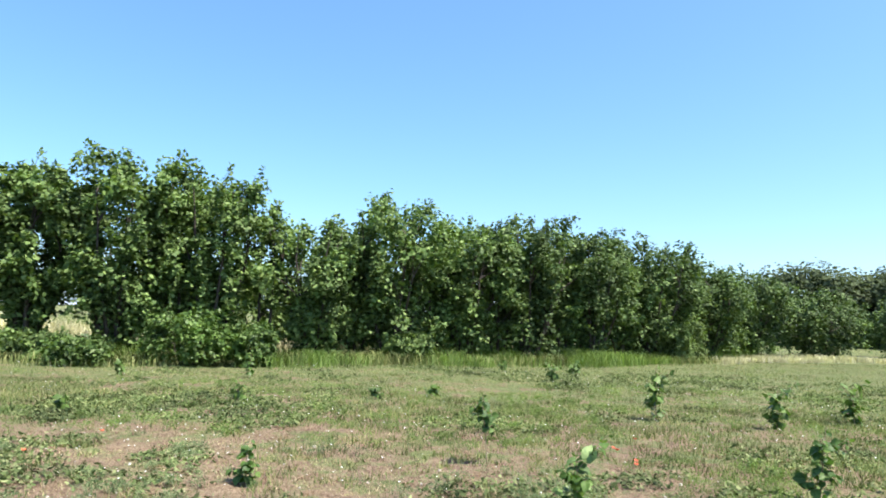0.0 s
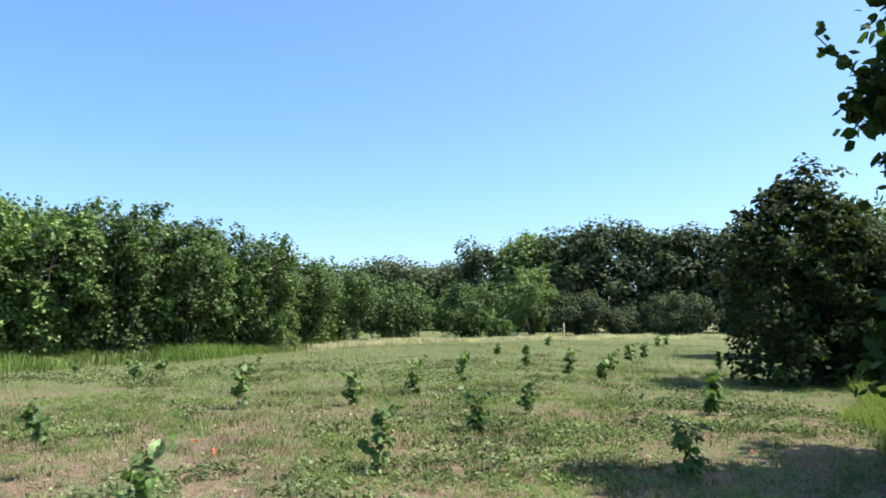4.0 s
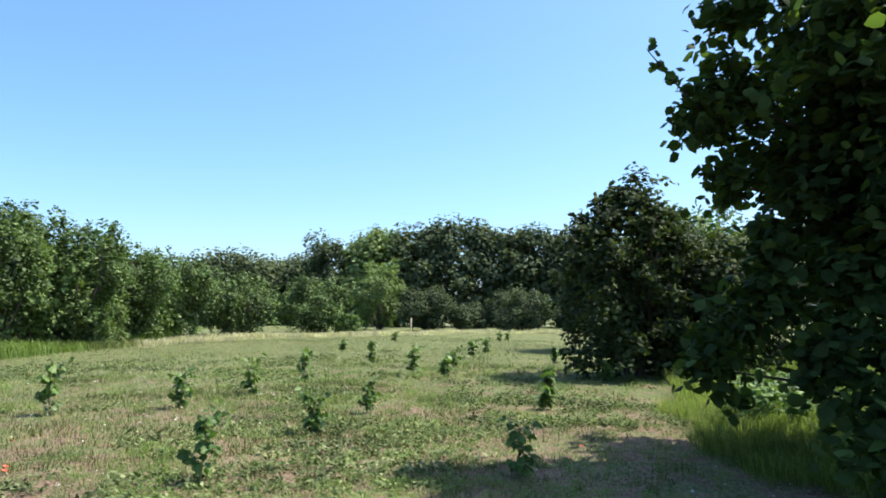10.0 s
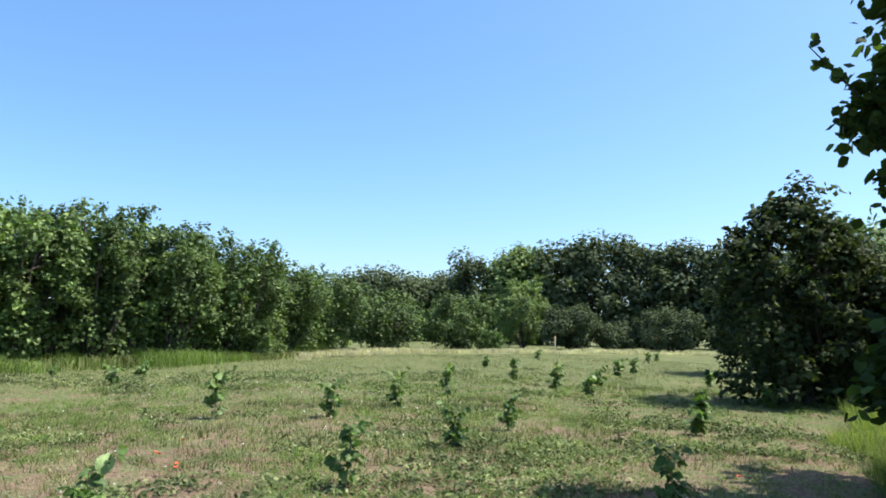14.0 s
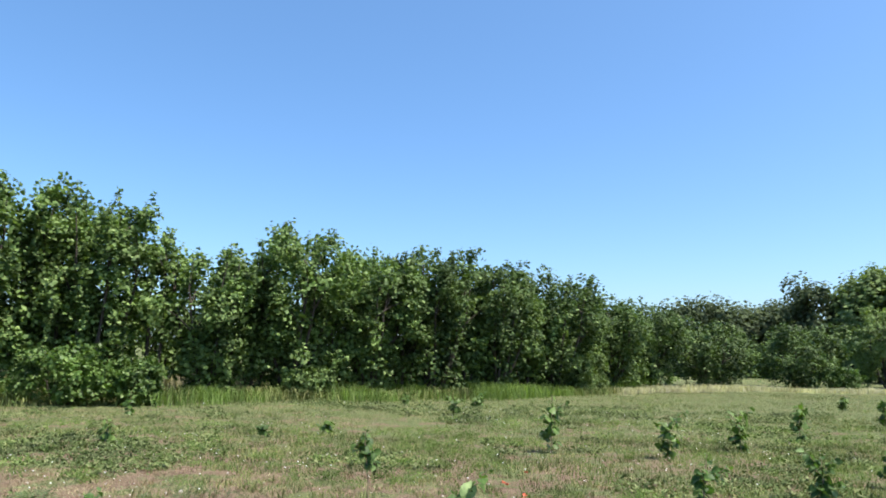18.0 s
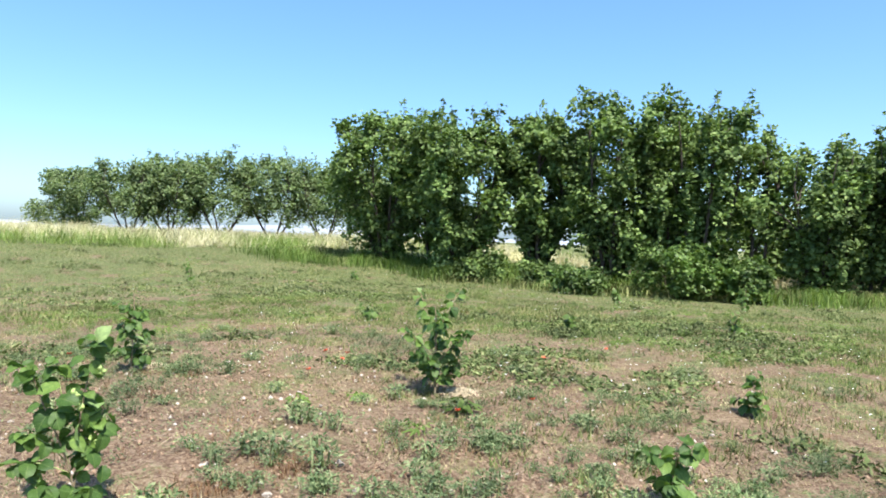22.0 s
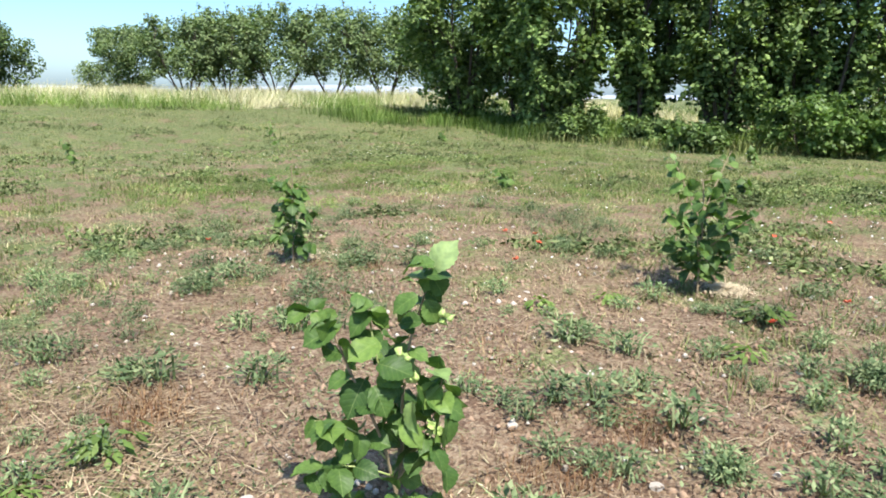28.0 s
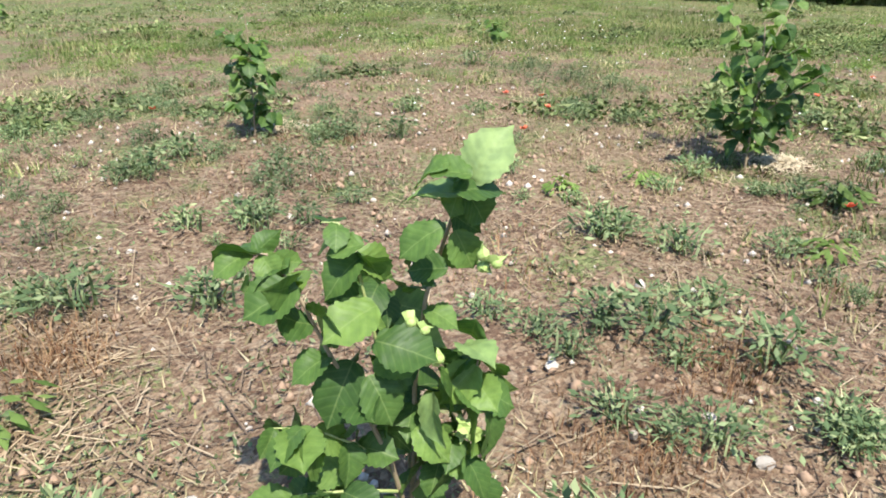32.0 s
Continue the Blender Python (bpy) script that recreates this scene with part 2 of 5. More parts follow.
M_COVER = leaf_material("cover_leaves", (0.055, 0.08, 0.03), (0.11, 0.145, 0.055), (0.25, 0.275, 0.135), 0.1, 0.8, sheen=0.1)
M_VERGE = leaf_material("verge_grass", (0.12, 0.185, 0.055), (0.19, 0.265, 0.088), (0.33, 0.37, 0.17), 0.35, 0.8, sheen=0.08)
M_WITHERED = leaf_material("withered_weed", (0.1, 0.05, 0.03), (0.19, 0.105, 0.06), (0.33, 0.22, 0.13), 0.1, 0.95, sheen=0.05)
M_STRAW = leaf_material("straw", (0.12, 0.08, 0.055), (0.215, 0.15, 0.1), (0.38, 0.3, 0.21), 0.1, 0.9)
M_BARK = plain_material("bark", (0.035, 0.027, 0.021), (0.08, 0.062, 0.048), 14, 0.95, 0.8, 0.02)
M_TWIG = plain_material("young_bark", (0.17, 0.12, 0.07), (0.3, 0.24, 0.15), 60, 0.8, 0.3, 0.002)
M_SHOOT = plain_material("green_shoot", (0.22, 0.28, 0.08), (0.36, 0.4, 0.16), 40, 0.6, 0.1, 0.001)
M_STONE = plain_material("limestone", (0.3, 0.26, 0.21), (0.52, 0.47, 0.4), 22, 0.9, 0.6, 0.006, True)
M_CLOD = plain_material("soil_clods", (0.16, 0.1, 0.06), (0.36, 0.25, 0.165), 30, 1.0, 0.8, 0.01)
M_MULCH = plain_material("dry_mulch", (0.42, 0.34, 0.21), (0.62, 0.52, 0.35), 50, 1.0, 0.9, 0.01)
M_POPPY = plain_material("poppy_petals", (0.6, 0.07, 0.03), (0.75, 0.16, 0.07), 60, 0.55, 0.2, 0.002)
M_BLACK = plain_material("poppy_heart", (0.015, 0.015, 0.015), (0.04, 0.035, 0.03), 90, 0.7, 0.2, 0.001)
M_DAISY = plain_material("white_petals", (0.7, 0.7, 0.66), (0.85, 0.85, 0.8), 40, 0.6, 0.1, 0.001)
M_NUT = plain_material("nut_husk", (0.2, 0.3, 0.07), (0.34, 0.43, 0.14), 60, 0.6, 0.3, 0.002)
M_EARTH = plain_material("mound_earth", (0.16, 0.11, 0.075), (0.27, 0.205, 0.145), 3, 1.0, 0.8, 0.05)


# ---------------- mesh helpers ----------------
def mesh_of(name, verts, faces, mat, smooth=False):
    """A mesh from arrays: verts (n, 3), faces (m, 3) or (m, 4)."""
    verts, faces = np.asarray(verts, np.float32), np.asarray(faces, np.int32)
    me = bpy.data.meshes.new(name)
    k = faces.shape[1]
    me.vertices.add(len(verts))
    me.vertices.foreach_set("co", verts.ravel())
    me.loops.add(faces.size)
    me.loops.foreach_set("vertex_index", faces.ravel())
    me.polygons.add(len(faces))
    me.polygons.foreach_set("loop_start", np.arange(0, faces.size, k, dtype=np.int32))
    me.polygons.foreach_set("loop_total", np.full(len(faces), k, np.int32))
    if smooth:
        me.polygons.foreach_set("use_smooth", np.ones(len(faces), bool))
    me.update(calc_edges=True)
    me.materials.append(mat)
    return me


def piece(name, me, parent=None, label=""):
    ob = new(name, me)
    ob.parent = parent
    return tagged(ob, label)


def thing(name, place, label, category, group=""):
    ob = new(name)
    ob.location = place
    ob.empty_display_size = 0.2
    return tagged(ob, label, category, group)


def unit(v):
    return v / np.maximum(np.linalg.norm(v, axis=-1, keepdims=True), 1e-9)


def tubes(paths, sides=6):
    """Tapered tubes: each path is a list of (x, y, z, radius). Returns verts, quads."""
    vs, fs, off = [], [], 0
    ring = np.linspace(0, 2 * np.pi, sides, endpoint=False)
    for p in paths:
        p = np.asarray(p, float)
        d = unit(np.gradient(p[:, :3], axis=0))
        ref = np.where(np.abs(d[:, 2:3]) > 0.9, [[1.0, 0, 0]], [[0, 0, 1.0]])
        a = unit(np.cross(d, ref))
        b = np.cross(d, a)
        v = p[:, None, :3] + p[:, None, 3:] * (np.cos(ring)[None, :, None] * a[:, None] + np.sin(ring)[None, :, None] * b[:, None])
        vs.append(v.reshape(-1, 3))
        i = np.arange(len(p) - 1)[:, None] * sides + np.arange(sides)[None]
        j = np.arange(len(p) - 1)[:, None] * sides + (np.arange(sides)[None] + 1) % sides
        fs.append(np.stack([i, j, j + sides, i + sides], -1).reshape(-1, 4) + off)
        off += len(p) * sides
    return np.concatenate(vs), np.concatenate(fs)


def leaf_cards(rng, at, normal, size, aspect=0.8, fold=0.18, point=None):
    """Leaves, each of four triangles with a folded midrib, at the given places. Returns verts, tris."""
    n = len(at)
    normal = unit(normal)
    r = rng.normal(size=(n, 3)) if point is None else point
    along = unit(r - (r * normal).sum(-1, keepdims=True) * normal)
    side = np.cross(normal, along)
    s = size[:, None]
    w = 0.5 * aspect * s
    base, tip = at - 0.5 * s * along, at + 0.5 * s * along - 0.12 * s * normal
    mid = at + 0.04 * s * normal
    left, right = at + w * side - fold * s * normal - 0.06 * s * along, at - w * side - fold * s * normal - 0.06 * s * along
    v = np.stack([base, left, tip, right, mid], 1).reshape(-1, 3)
    k = np.arange(n)[:, None, None] * 5
    f = (np.array([[0, 4, 1], [1, 4, 2], [2, 4, 3], [3, 4, 0]])[None] + k).reshape(-1, 3)
    return v, f


def fine_leaves(rng, at, normal, size, aspect=0.8, fold=0.14, point=None):
    """Small leaves of two triangles, folded along the midrib. Returns verts, tris."""
    n = len(at)
    normal = unit(normal)
    along = unit(point - (point * normal).sum(-1, keepdims=True) * normal)
    side = np.cross(normal, along)
    s = size[:, None]
    v = np.stack([at - 0.5 * s * along, at + 0.5 * aspect * s * side - fold * s * normal, at + 0.5 * s * along, at - 0.5 * aspect * s * side - fold * s * normal], 1).reshape(-1, 3)
    f = (np.array([[0, 2, 1], [0, 3, 2]])[None] + 4 * np.arange(n)[:, None, None]).reshape(-1, 3)
    return v, f


def round_leaves(rng, at, normal, size, aspect=0.85, fold=0.12, point=None):
    """Leaves of six triangles with a rounded outline and a pointed tip. Returns verts, tris."""
    n = len(at)
    normal = unit(normal)
    along = unit(point - (point * normal).sum(-1, keepdims=True) * normal)
    side = np.cross(normal, along)
    s = size[:, None]
    w = 0.5 * aspect * s
    d = fold * s * normal
    v = np.stack([at - 0.5 * s * along, at - 0.22 * s * along + 0.95 * w * side - d, at + 0.2 * s * along + 0.8 * w * side - d,
                  at + 0.55 * s * along - 1.3 * d, at + 0.2 * s * along - 0.8 * w * side - d, at - 0.22 * s * along - 0.95 * w * side - d, at], 1).reshape(-1, 3)
    k = np.arange(n)[:, None, None] * 7
    f = (np.array([[i, (i + 1) % 6, 6] for i in range(6)])[None] + k).reshape(-1, 3)
    return v, f


def blades(rng, at, height, width, lean=0.35, wind=(0.0, 0.0)):
    """Grass blades of three triangles, bent over. Returns verts, tris."""
    n = len(at)
    a = rng.uniform(0, 2 * np.pi, n)
    out = np.stack([np.cos(a), np.sin(a), np.zeros(n)], 1)
    across = np.stack([-np.sin(a), np.cos(a), np.zeros(n)], 1) * width[:, None] * 0.5
    l = (rng.uniform(0.1, 1, n) * lean)[:, None] * height[:, None]
    push = np.array([*wind, 0.0]) * height[:, None]
    up = np.array([0, 0, 1.0]) * height[:, None]
    m = at + 0.55 * up + 0.3 * l * out + 0.3 * push
    t = at + (1 - 0.3 * lean) * up + l * out + push
    v = np.stack([at - across, at + across, m - across * 0.7, m + across * 0.7, t], 1).reshape(-1, 3)
    k = np.arange(n)[:, None, None] * 5
    f = (np.array([[0, 1, 3], [0, 3, 2], [2, 3, 4]])[None] + k).reshape(-1, 3)
    return v, f


# ---------------- ground ----------------
def smooth_step(a, b, x):
    k = np.clip((x - a) / (b - a), 0, 1)
    return k * k * (3 - 2 * k)


def ground_z(x, y):
    """Height of the field: nearly level, rising to a low bank towards the far orchard."""
    x, y = np.asarray(x, float), np.asarray(y, float)
    bank = 0.95 * smooth_step(17, 34, -0.93 * x + 0.36 * y) * smooth_step(6, 14, -x)
    wave = 0.03 * np.sin(0.55 * x + 0.3 * y) * np.cos(0.43 * y - 0.2 * x) + 0.012 * np.sin(2.1 * x + 1.0) * np.sin(1.9 * y)
    r = np.hypot(x, y)
    return bank + wave * smooth_step(2, 6, r) * (1 - smooth_step(60, 120, r)) - 0.6 * smooth_step(60, 130, r)


def build_ground():
    rng = np.random.default_rng(3)
    rim = np.r_[np.linspace(0, 9, 61)[:-1], np.linspace(9, 40, 80)[:-1], np.geomspace(40, 4500, 36)]
    ang = np.linspace(0, 2 * np.pi, 241)[:-1]
    x = -1.5 + rim[1:, None] * np.sin(ang)
    y = 2.5 + rim[1:, None] * np.cos(ang)
    z = ground_z(x, y)
    close = (rim[1:, None] < 14)
    z = z + close * (rng.normal(0, 0.008, z.shape) + 0.012 * np.sin(7.3 * x + 2 * np.sin(3.1 * y)) * np.sin(6.1 * y + 1.3))
    v = np.concatenate([[[-1.5, 2.5, 0]], np.stack([x, y, z], -1).reshape(-1, 3)])
    n, m = len(rim) - 1, len(ang)
    i = np.arange(m)
    tri = np.stack([np.zeros(m, int), 1 + (i + 1) % m, 1 + i, 1 + i], -1)
    a = 1 + np.arange(n - 1)[:, None] * m + i[None]
    b = 1 + np.arange(n - 1)[:, None] * m + ((i + 1) % m)[None]
    quads = np.stack([a, b, b + m, a + m], -1).reshape(-1, 4)
    # the innermost ring closes in triangles
    me = bpy.data.meshes.new("ground")
    me.from_pydata(v.tolist(), [], [t[:3] for t in tri.tolist()] + quads.tolist())
    me.polygons.foreach_set("use_smooth", [True] * len(me.polygons))
    me.materials.append(M_GROUND)
    ob = new("ground", me)
    tagged(ob, "reddish stony field soil with patchy low green weeds", "ground", "", "structure")


build_ground()


# ---------------- trees ----------------
def crown_points(rng, blobs, count, shell=0.55):
    """Places and outward ways of leaves, on the skins of many clumps."""
    b = np.asarray(blobs, float)
    area = b[:, 3] * b[:, 4]
    pick = rng.choice(len(b), count, p=area / area.sum())
    way = unit(rng.normal(size=(count, 3)))
    rad = (1 - shell * rng.random(count) ** 2.0)[:, None]
    at = b[pick, :3] + way * rad * np.stack([b[pick, 3], b[pick, 3], b[pick, 4]], 1)
    return at, way


def make_tree(name, place, height, width, label, category, leaf_mat, seed, group="", leaves=6000, leaf=0.16, stems=4,
              bottom=0.25, clumps=26, top_shoots=14, spread=0.35, taper=0.25, lean=(0, 0), bark=None, cr=0.27, rounded=False, fine=False, vase=1.0, sprays=0, jitter=0.55, thicket=0, fill=0.55, core=0.4, reach=1.3, boughs=(), limbs=False):
    """A tree: stems from one foot that fork into limbs, and a crown of leaf clumps on the limbs' ends, with shoots that stand out."""
    rng = np.random.default_rng(seed)
    x, y = place
    t = thing(name, (x, y, float(ground_z(x, y)) - 0.03), label, category, group)
    half = width / 2
    blobs, ends = [], []
    for k in range(clumps):
        f = (k + 0.5) / clumps
        z = height * (bottom + (1 - bottom - 0.08) * f ** 0.85) * rng.uniform(0.93, 1.02)
        g = (z / height - bottom) / (1 - bottom)
        env = half * (1 - taper * max(0.0, 2 * g - 1) ** 2) * (0.7 + 0.4 * math.sin(math.pi * min(1, g + 0.12))) * rng.uniform(0.7, 1.22)
        env *= vase + (1 - vase) * min(1.0, max(0.0, 2.2 * g))
        a = k * 2.39996 + rng.uniform(-0.5, 0.5)
        d = env * math.sqrt(rng.uniform(0.15, 1.0)) * 0.85
        r = half * cr * rng.uniform(0.6, 1.5) + 0.1
        c = (d * math.cos(a) + lean[0] * z, d * math.sin(a) + lean[1] * z, z)
        blobs.append((*c, r, r * rng.uniform(0.7, 1.0)))
        ends.append(c)
    for (bx, by, bz, br) in boughs:
        blobs.append((bx, by, bz, br, 0.8 * br))
        ends.append((bx, by, bz))
    clumps += len(boughs)
    ends = np.array(ends)
    # stems and limbs
    paths, limb = [], []
    for s in range(stems):
        a = 2 * math.pi * s / stems + rng.uniform(-0.4, 0.4)
        foot = np.array([0.12 * math.cos(a), 0.12 * math.sin(a), -0.05]) * (1 if stems > 1 else 0)
        top = np.array([spread * half * math.cos(a) * (stems > 1) + lean[0] * height, spread * half * math.sin(a) * (stems > 1) + lean[1] * height, height * rng.uniform(0.72, 0.86)])
        q = np.linspace(0, 1, 7)[:, None]
        p = foot + (top - foot) * q + rng.normal(0, 0.04, (7, 3)) * q
        p[:, :2] += (np.sin(q * 3.0) * 0.12 * half * np.array([[math.cos(a), math.sin(a)]]))
        r0 = 0.0125 * height * (1.0 if stems > 1 else 1.9)
        rad = r0 * (1 - 0.82 * q[:, 0])
        paths.append(np.c_[p, rad])
        limb.append(p)
    lp = np.concatenate(limb)
    twigs = []
    for c in ends:
        ok = lp[lp[:, 2] < c[2] - 0.1 * height]
        ok = ok if len(ok) else lp[:1]
        s = ok[np.argmin(np.linalg.norm(ok - c, axis=1) + 0.35 * np.abs(ok[:, 2] - 0.55 * c[2]))]
        q = np.linspace(0, 1, 5)[:, None]
        p = s + (c - s) * q
        p[:, 2] += 0.08 * np.sin(q[:, 0] * np.pi) * np.linalg.norm(c - s)
        twigs.append(np.c_[p, 0.006 * height * (1 - 0.8 * q[:, 0])])
    for k, p in enumerate(paths):
        v, f = tubes([p], 7)
        piece("trunk" if stems == 1 else "stem", mesh_of("stem", v, f, bark or M_BARK, True), t)
    # shoots that break the outline
    tops = ends[np.argsort(ends[:, 2])[-max(6, clumps // 2):]]
    sp, sl = [], []
    for k in range(top_shoots):
        c = tops[k % len(tops)]
        way = unit(np.array([c[0] / (half + 0.01) * 0.5 + rng.normal(0, 0.25), c[1] / (half + 0.01) * 0.5 + rng.normal(0, 0.25), 1.0])[None])[0]
        ln = rng.uniform(0.06, 0.19) * height
        q = np.linspace(0, 1, 4)[:, None]
        p = c + way * ln * q
        sp.append(np.c_[p, 0.0028 * height * (1 - 0.7 * q[:, 0])])
        m = 22
        w = rng.uniform(0.2, 1, m)[:, None]
        sl.append(c + way * ln * w + rng.normal(0, 0.5 * leaf, (m, 3)))
    if limbs:
        # the first shoot on a limb's end carries that limb on
        on = {}
        for k, p in enumerate(sp):
            on.setdefault(int(np.argmin(np.linalg.norm(ends - p[0, :3], axis=1))), []).append(p)
        for k, p in enumerate(twigs):
            more = on.get(k, [])
            v, f = tubes([np.concatenate([p, more[0][1:]]) if more else p], 4)
            piece("limb", mesh_of("limb", v, f, bark or M_BARK, True), t)
            for q in more[1:]:
                v, f = tubes([q], 3)
                piece("shoot", mesh_of("shoot", v, f, bark or M_BARK, True), t)
    else:
        v, f = tubes(twigs + sp, 3)
        piece("branchwork", mesh_of("branchwork", v, f, bark or M_BARK, True), t)
    for k in range(thicket):
        a, d = rng.uniform(0, 6.28), half * rng.uniform(0, core)
        blobs.append((d * math.cos(a), d * math.sin(a), height * rng.uniform(0.05, 0.42), (0.1 + 0.25 * core) * half + 0.08, 0.26 * half))
    at, way = crown_points(rng, blobs, int(0.42 * leaves) if sprays else leaves, fill)
    if sprays:
        # leafy sprays that leave each clump outwards and upwards and droop at the tip
        b = np.array(blobs[:clumps])
        m = sprays * clumps
        c = b[np.arange(m) % clumps]
        out = c[:, :3].copy()
        out[:, 2] = 0
        ways = unit(unit(out) * rng.uniform(0.1, 1.0, (m, 1)) + np.array([0, 0, 1.0]) * rng.uniform(-0.25, 1.1, (m, 1)) + rng.normal(0, 0.45, (m, 3)))
        ln = (c[:, 3] * rng.uniform(0.8, 2.0, m) + 0.1)[:, None]
        per = max(4, (leaves - len(at)) // m)
        w = rng.uniform(0.1, 1.0, (m, per, 1)) ** 0.8
        rad = (0.045 * half + 0.05) * (1.1 - 0.55 * w)
        p = c[:, None, :3] + ways[:, None] * ln[:, None] * w + rng.normal(0, 1.0, (m, per, 3)) * rad
        p[..., 2:3] -= 0.3 * ln[:, None] * w ** 2
        at = np.concatenate([at, p.reshape(-1, 3)])
        way = np.concatenate([way, unit((ways[:, None] + rng.normal(0, 0.6, (m, per, 3))).reshape(-1, 3))])
    if sl:
        s = np.concatenate(sl)
        at, way = np.concatenate([at, s]), np.concatenate([way, unit(rng.normal(size=s.shape))])
    near = np.hypot(at[:, 0] - lean[0] * at[:, 2], at[:, 1] - lean[1] * at[:, 2]) < reach * half + 0.1
    at, way = at[near], way[near]
    nrm = way * 0.6 + np.array([0, 0, 0.7]) + rng.normal(0, jitter, at.shape)
    size = leaf * rng.uniform(0.65, 1.25, len(at))
    point = way * 0.5 + rng.normal(0, 0.6, at.shape) + np.array([0, 0, -0.1])
    v, f = (round_leaves if rounded else fine_leaves if fine else leaf_cards)(rng, at, nrm, size, 0.85, 0.14, point)
    piece("crown", mesh_of("crown", v, f, leaf_mat), t)
    return t


HAZEL = "tall multi-stemmed hazel tree with dense green leaves in the hedge row"
# the hazel row: place, height, width
for k, (x, y, h, w) in enumerate([
        (-20.0, 17.9, 5.9, 4.7), (-16.1, 18.0, 5.7, 4.2), (-13.9, 19.4, 6.0, 2.8), (-11.6, 20.2, 6.3, 4.4), (-9.2, 21.4, 6.2, 3.6),
        (-6.2, 22.8, 4.9, 3.8), (-3.8, 23.9, 5.8, 4.2), (-1.2, 25.3, 5.2, 3.8), (1.1, 26.6, 5.5, 4.1), (3.6, 28.1, 5.3, 4.2),
        (6.5, 30.4, 5.1, 4.6), (9.6, 33.5, 4.4, 4.6), (12.6, 37.3, 4.3, 4.4)]):
    make_tree("hazel_tree", (x, y), h, w, HAZEL, "tree", M_HAZEL if k < 8 else M_SHRUB, 101 + k, "hazel row", leaves=20000 if k < 4 else 12500, leaf=0.16 if k < 4 else 0.152, stems=9, spread=0.6, bottom=0.2 if k < 4 else 0.3 if k == 4 or k > 7 else 0.22, clumps=44, top_shoots=34, cr=0.2, fine=True, vase=0.48, sprays=6, thicket=34, taper=0.1, jitter=0.5, core=0.42, limbs=True)
for k, (x, y, h, w) in enumerate([(-18.1, 18.6, 5.0, 2.6), (-10.2, 21.4, 5.2, 2.8), (-5.0, 23.8, 4.2, 2.6), (-2.5, 24.8, 4.5, 2.6), (-0.1, 26.2, 4.5, 2.6), (2.3, 27.6, 4.4, 2.6), (5.0, 29.6, 4.2, 3.0), (8.0, 32.2, 4.0, 2.8), (11.1, 35.6, 3.5, 2.8)]):
    make_tree("hazel_tree", (x, y), h, w, HAZEL, "tree", M_HAZEL, 161 + k, "hazel row", leaves=5500, leaf=0.155, stems=4, bottom=0.16, clumps=28, top_shoots=14, cr=0.22, fine=True, vase=0.6, sprays=5, thicket=10, jitter=0.45, limbs=True)
# a second row behind, glimpsed through the first
for k, (x, y, h, w) in enumerate([(-9.6, 27.2, 3.6, 4.2), (-12.6, 26.4, 3.3, 4.0), (-6.6, 28.0, 4.6, 4.4), (-3.2, 29.6, 4.8, 4.6), (0.4, 31.4, 4.9, 4.6), (4.0, 33.6, 4.8, 4.8), (7.6, 36.8, 4.4, 4.8), (11.0, 41.5, 4.2, 4.8)]):
    make_tree("hazel_tree", (x, y), h, w, "hazel tree of a second row, half hidden behind the first", "tree", M_HAZEL, 131 + k, "hazel rows behind", leaves=3500, leaf=0.24, stems=4, bottom=0.06, clumps=36, top_shoots=6, cr=0.22, fine=True)
make_tree("hazel_tree", (-7.7, 22.2), 5.4, 1.0, "slender hazel shoot standing between two broad hazels", "tree", M_HAZEL, 120, "hazel row", leaves=900, leaf=0.16, stems=2, bottom=0.3, clumps=9, top_shoots=6)
# growth at the feet of the row
for (x, y, h, w, mat, sd, lab) in [
        (-8.8, 19.0, 1.5, 2.3, M_HAZEL_PALE, 1, "bright green low hazel bush before the row"),
        (-7.2, 19.6, 1.2, 1.4, M_HAZEL_PALE, 2, "small bright green bush before the row"),
        (-10.9, 17.2, 0.6, 1.2, M_HAZEL_PALE, 3, "low bright green leafy growth in the grass"),
        (-12.6, 18.2, 0.7, 1.6, M_HAZEL, 4, "low dark undergrowth beneath the hazels"),
        (-14.8, 17.6, 0.8, 1.8, M_HAZEL, 5, "dull green undergrowth beneath the hazels"),
        (-3.0, 23.0, 0.9, 1.6, M_HAZEL, 6, "dark undergrowth beneath the hazels"),
        (7.6, 30.0, 1.7, 1.8, M_WILLOW, 7, "pale green bush at the end of the row"),
        (13.2, 38.0, 1.9, 2.2, M_HAZEL_PALE, 8, "light green bush between the row and the shrubs"),
        (24.2, 38.3, 1.2, 1.8, M_HAZEL_PALE, 9, "light green shrub in dry grass")]:
    make_tree("bush", (x, y), h, w, lab, "bush", mat, 330 + sd, "", leaves=4200, leaf=0.115, stems=4, bottom=0.1, clumps=22, top_shoots=18, sprays=5, fine=True, jitter=0.6, cr=0.2)

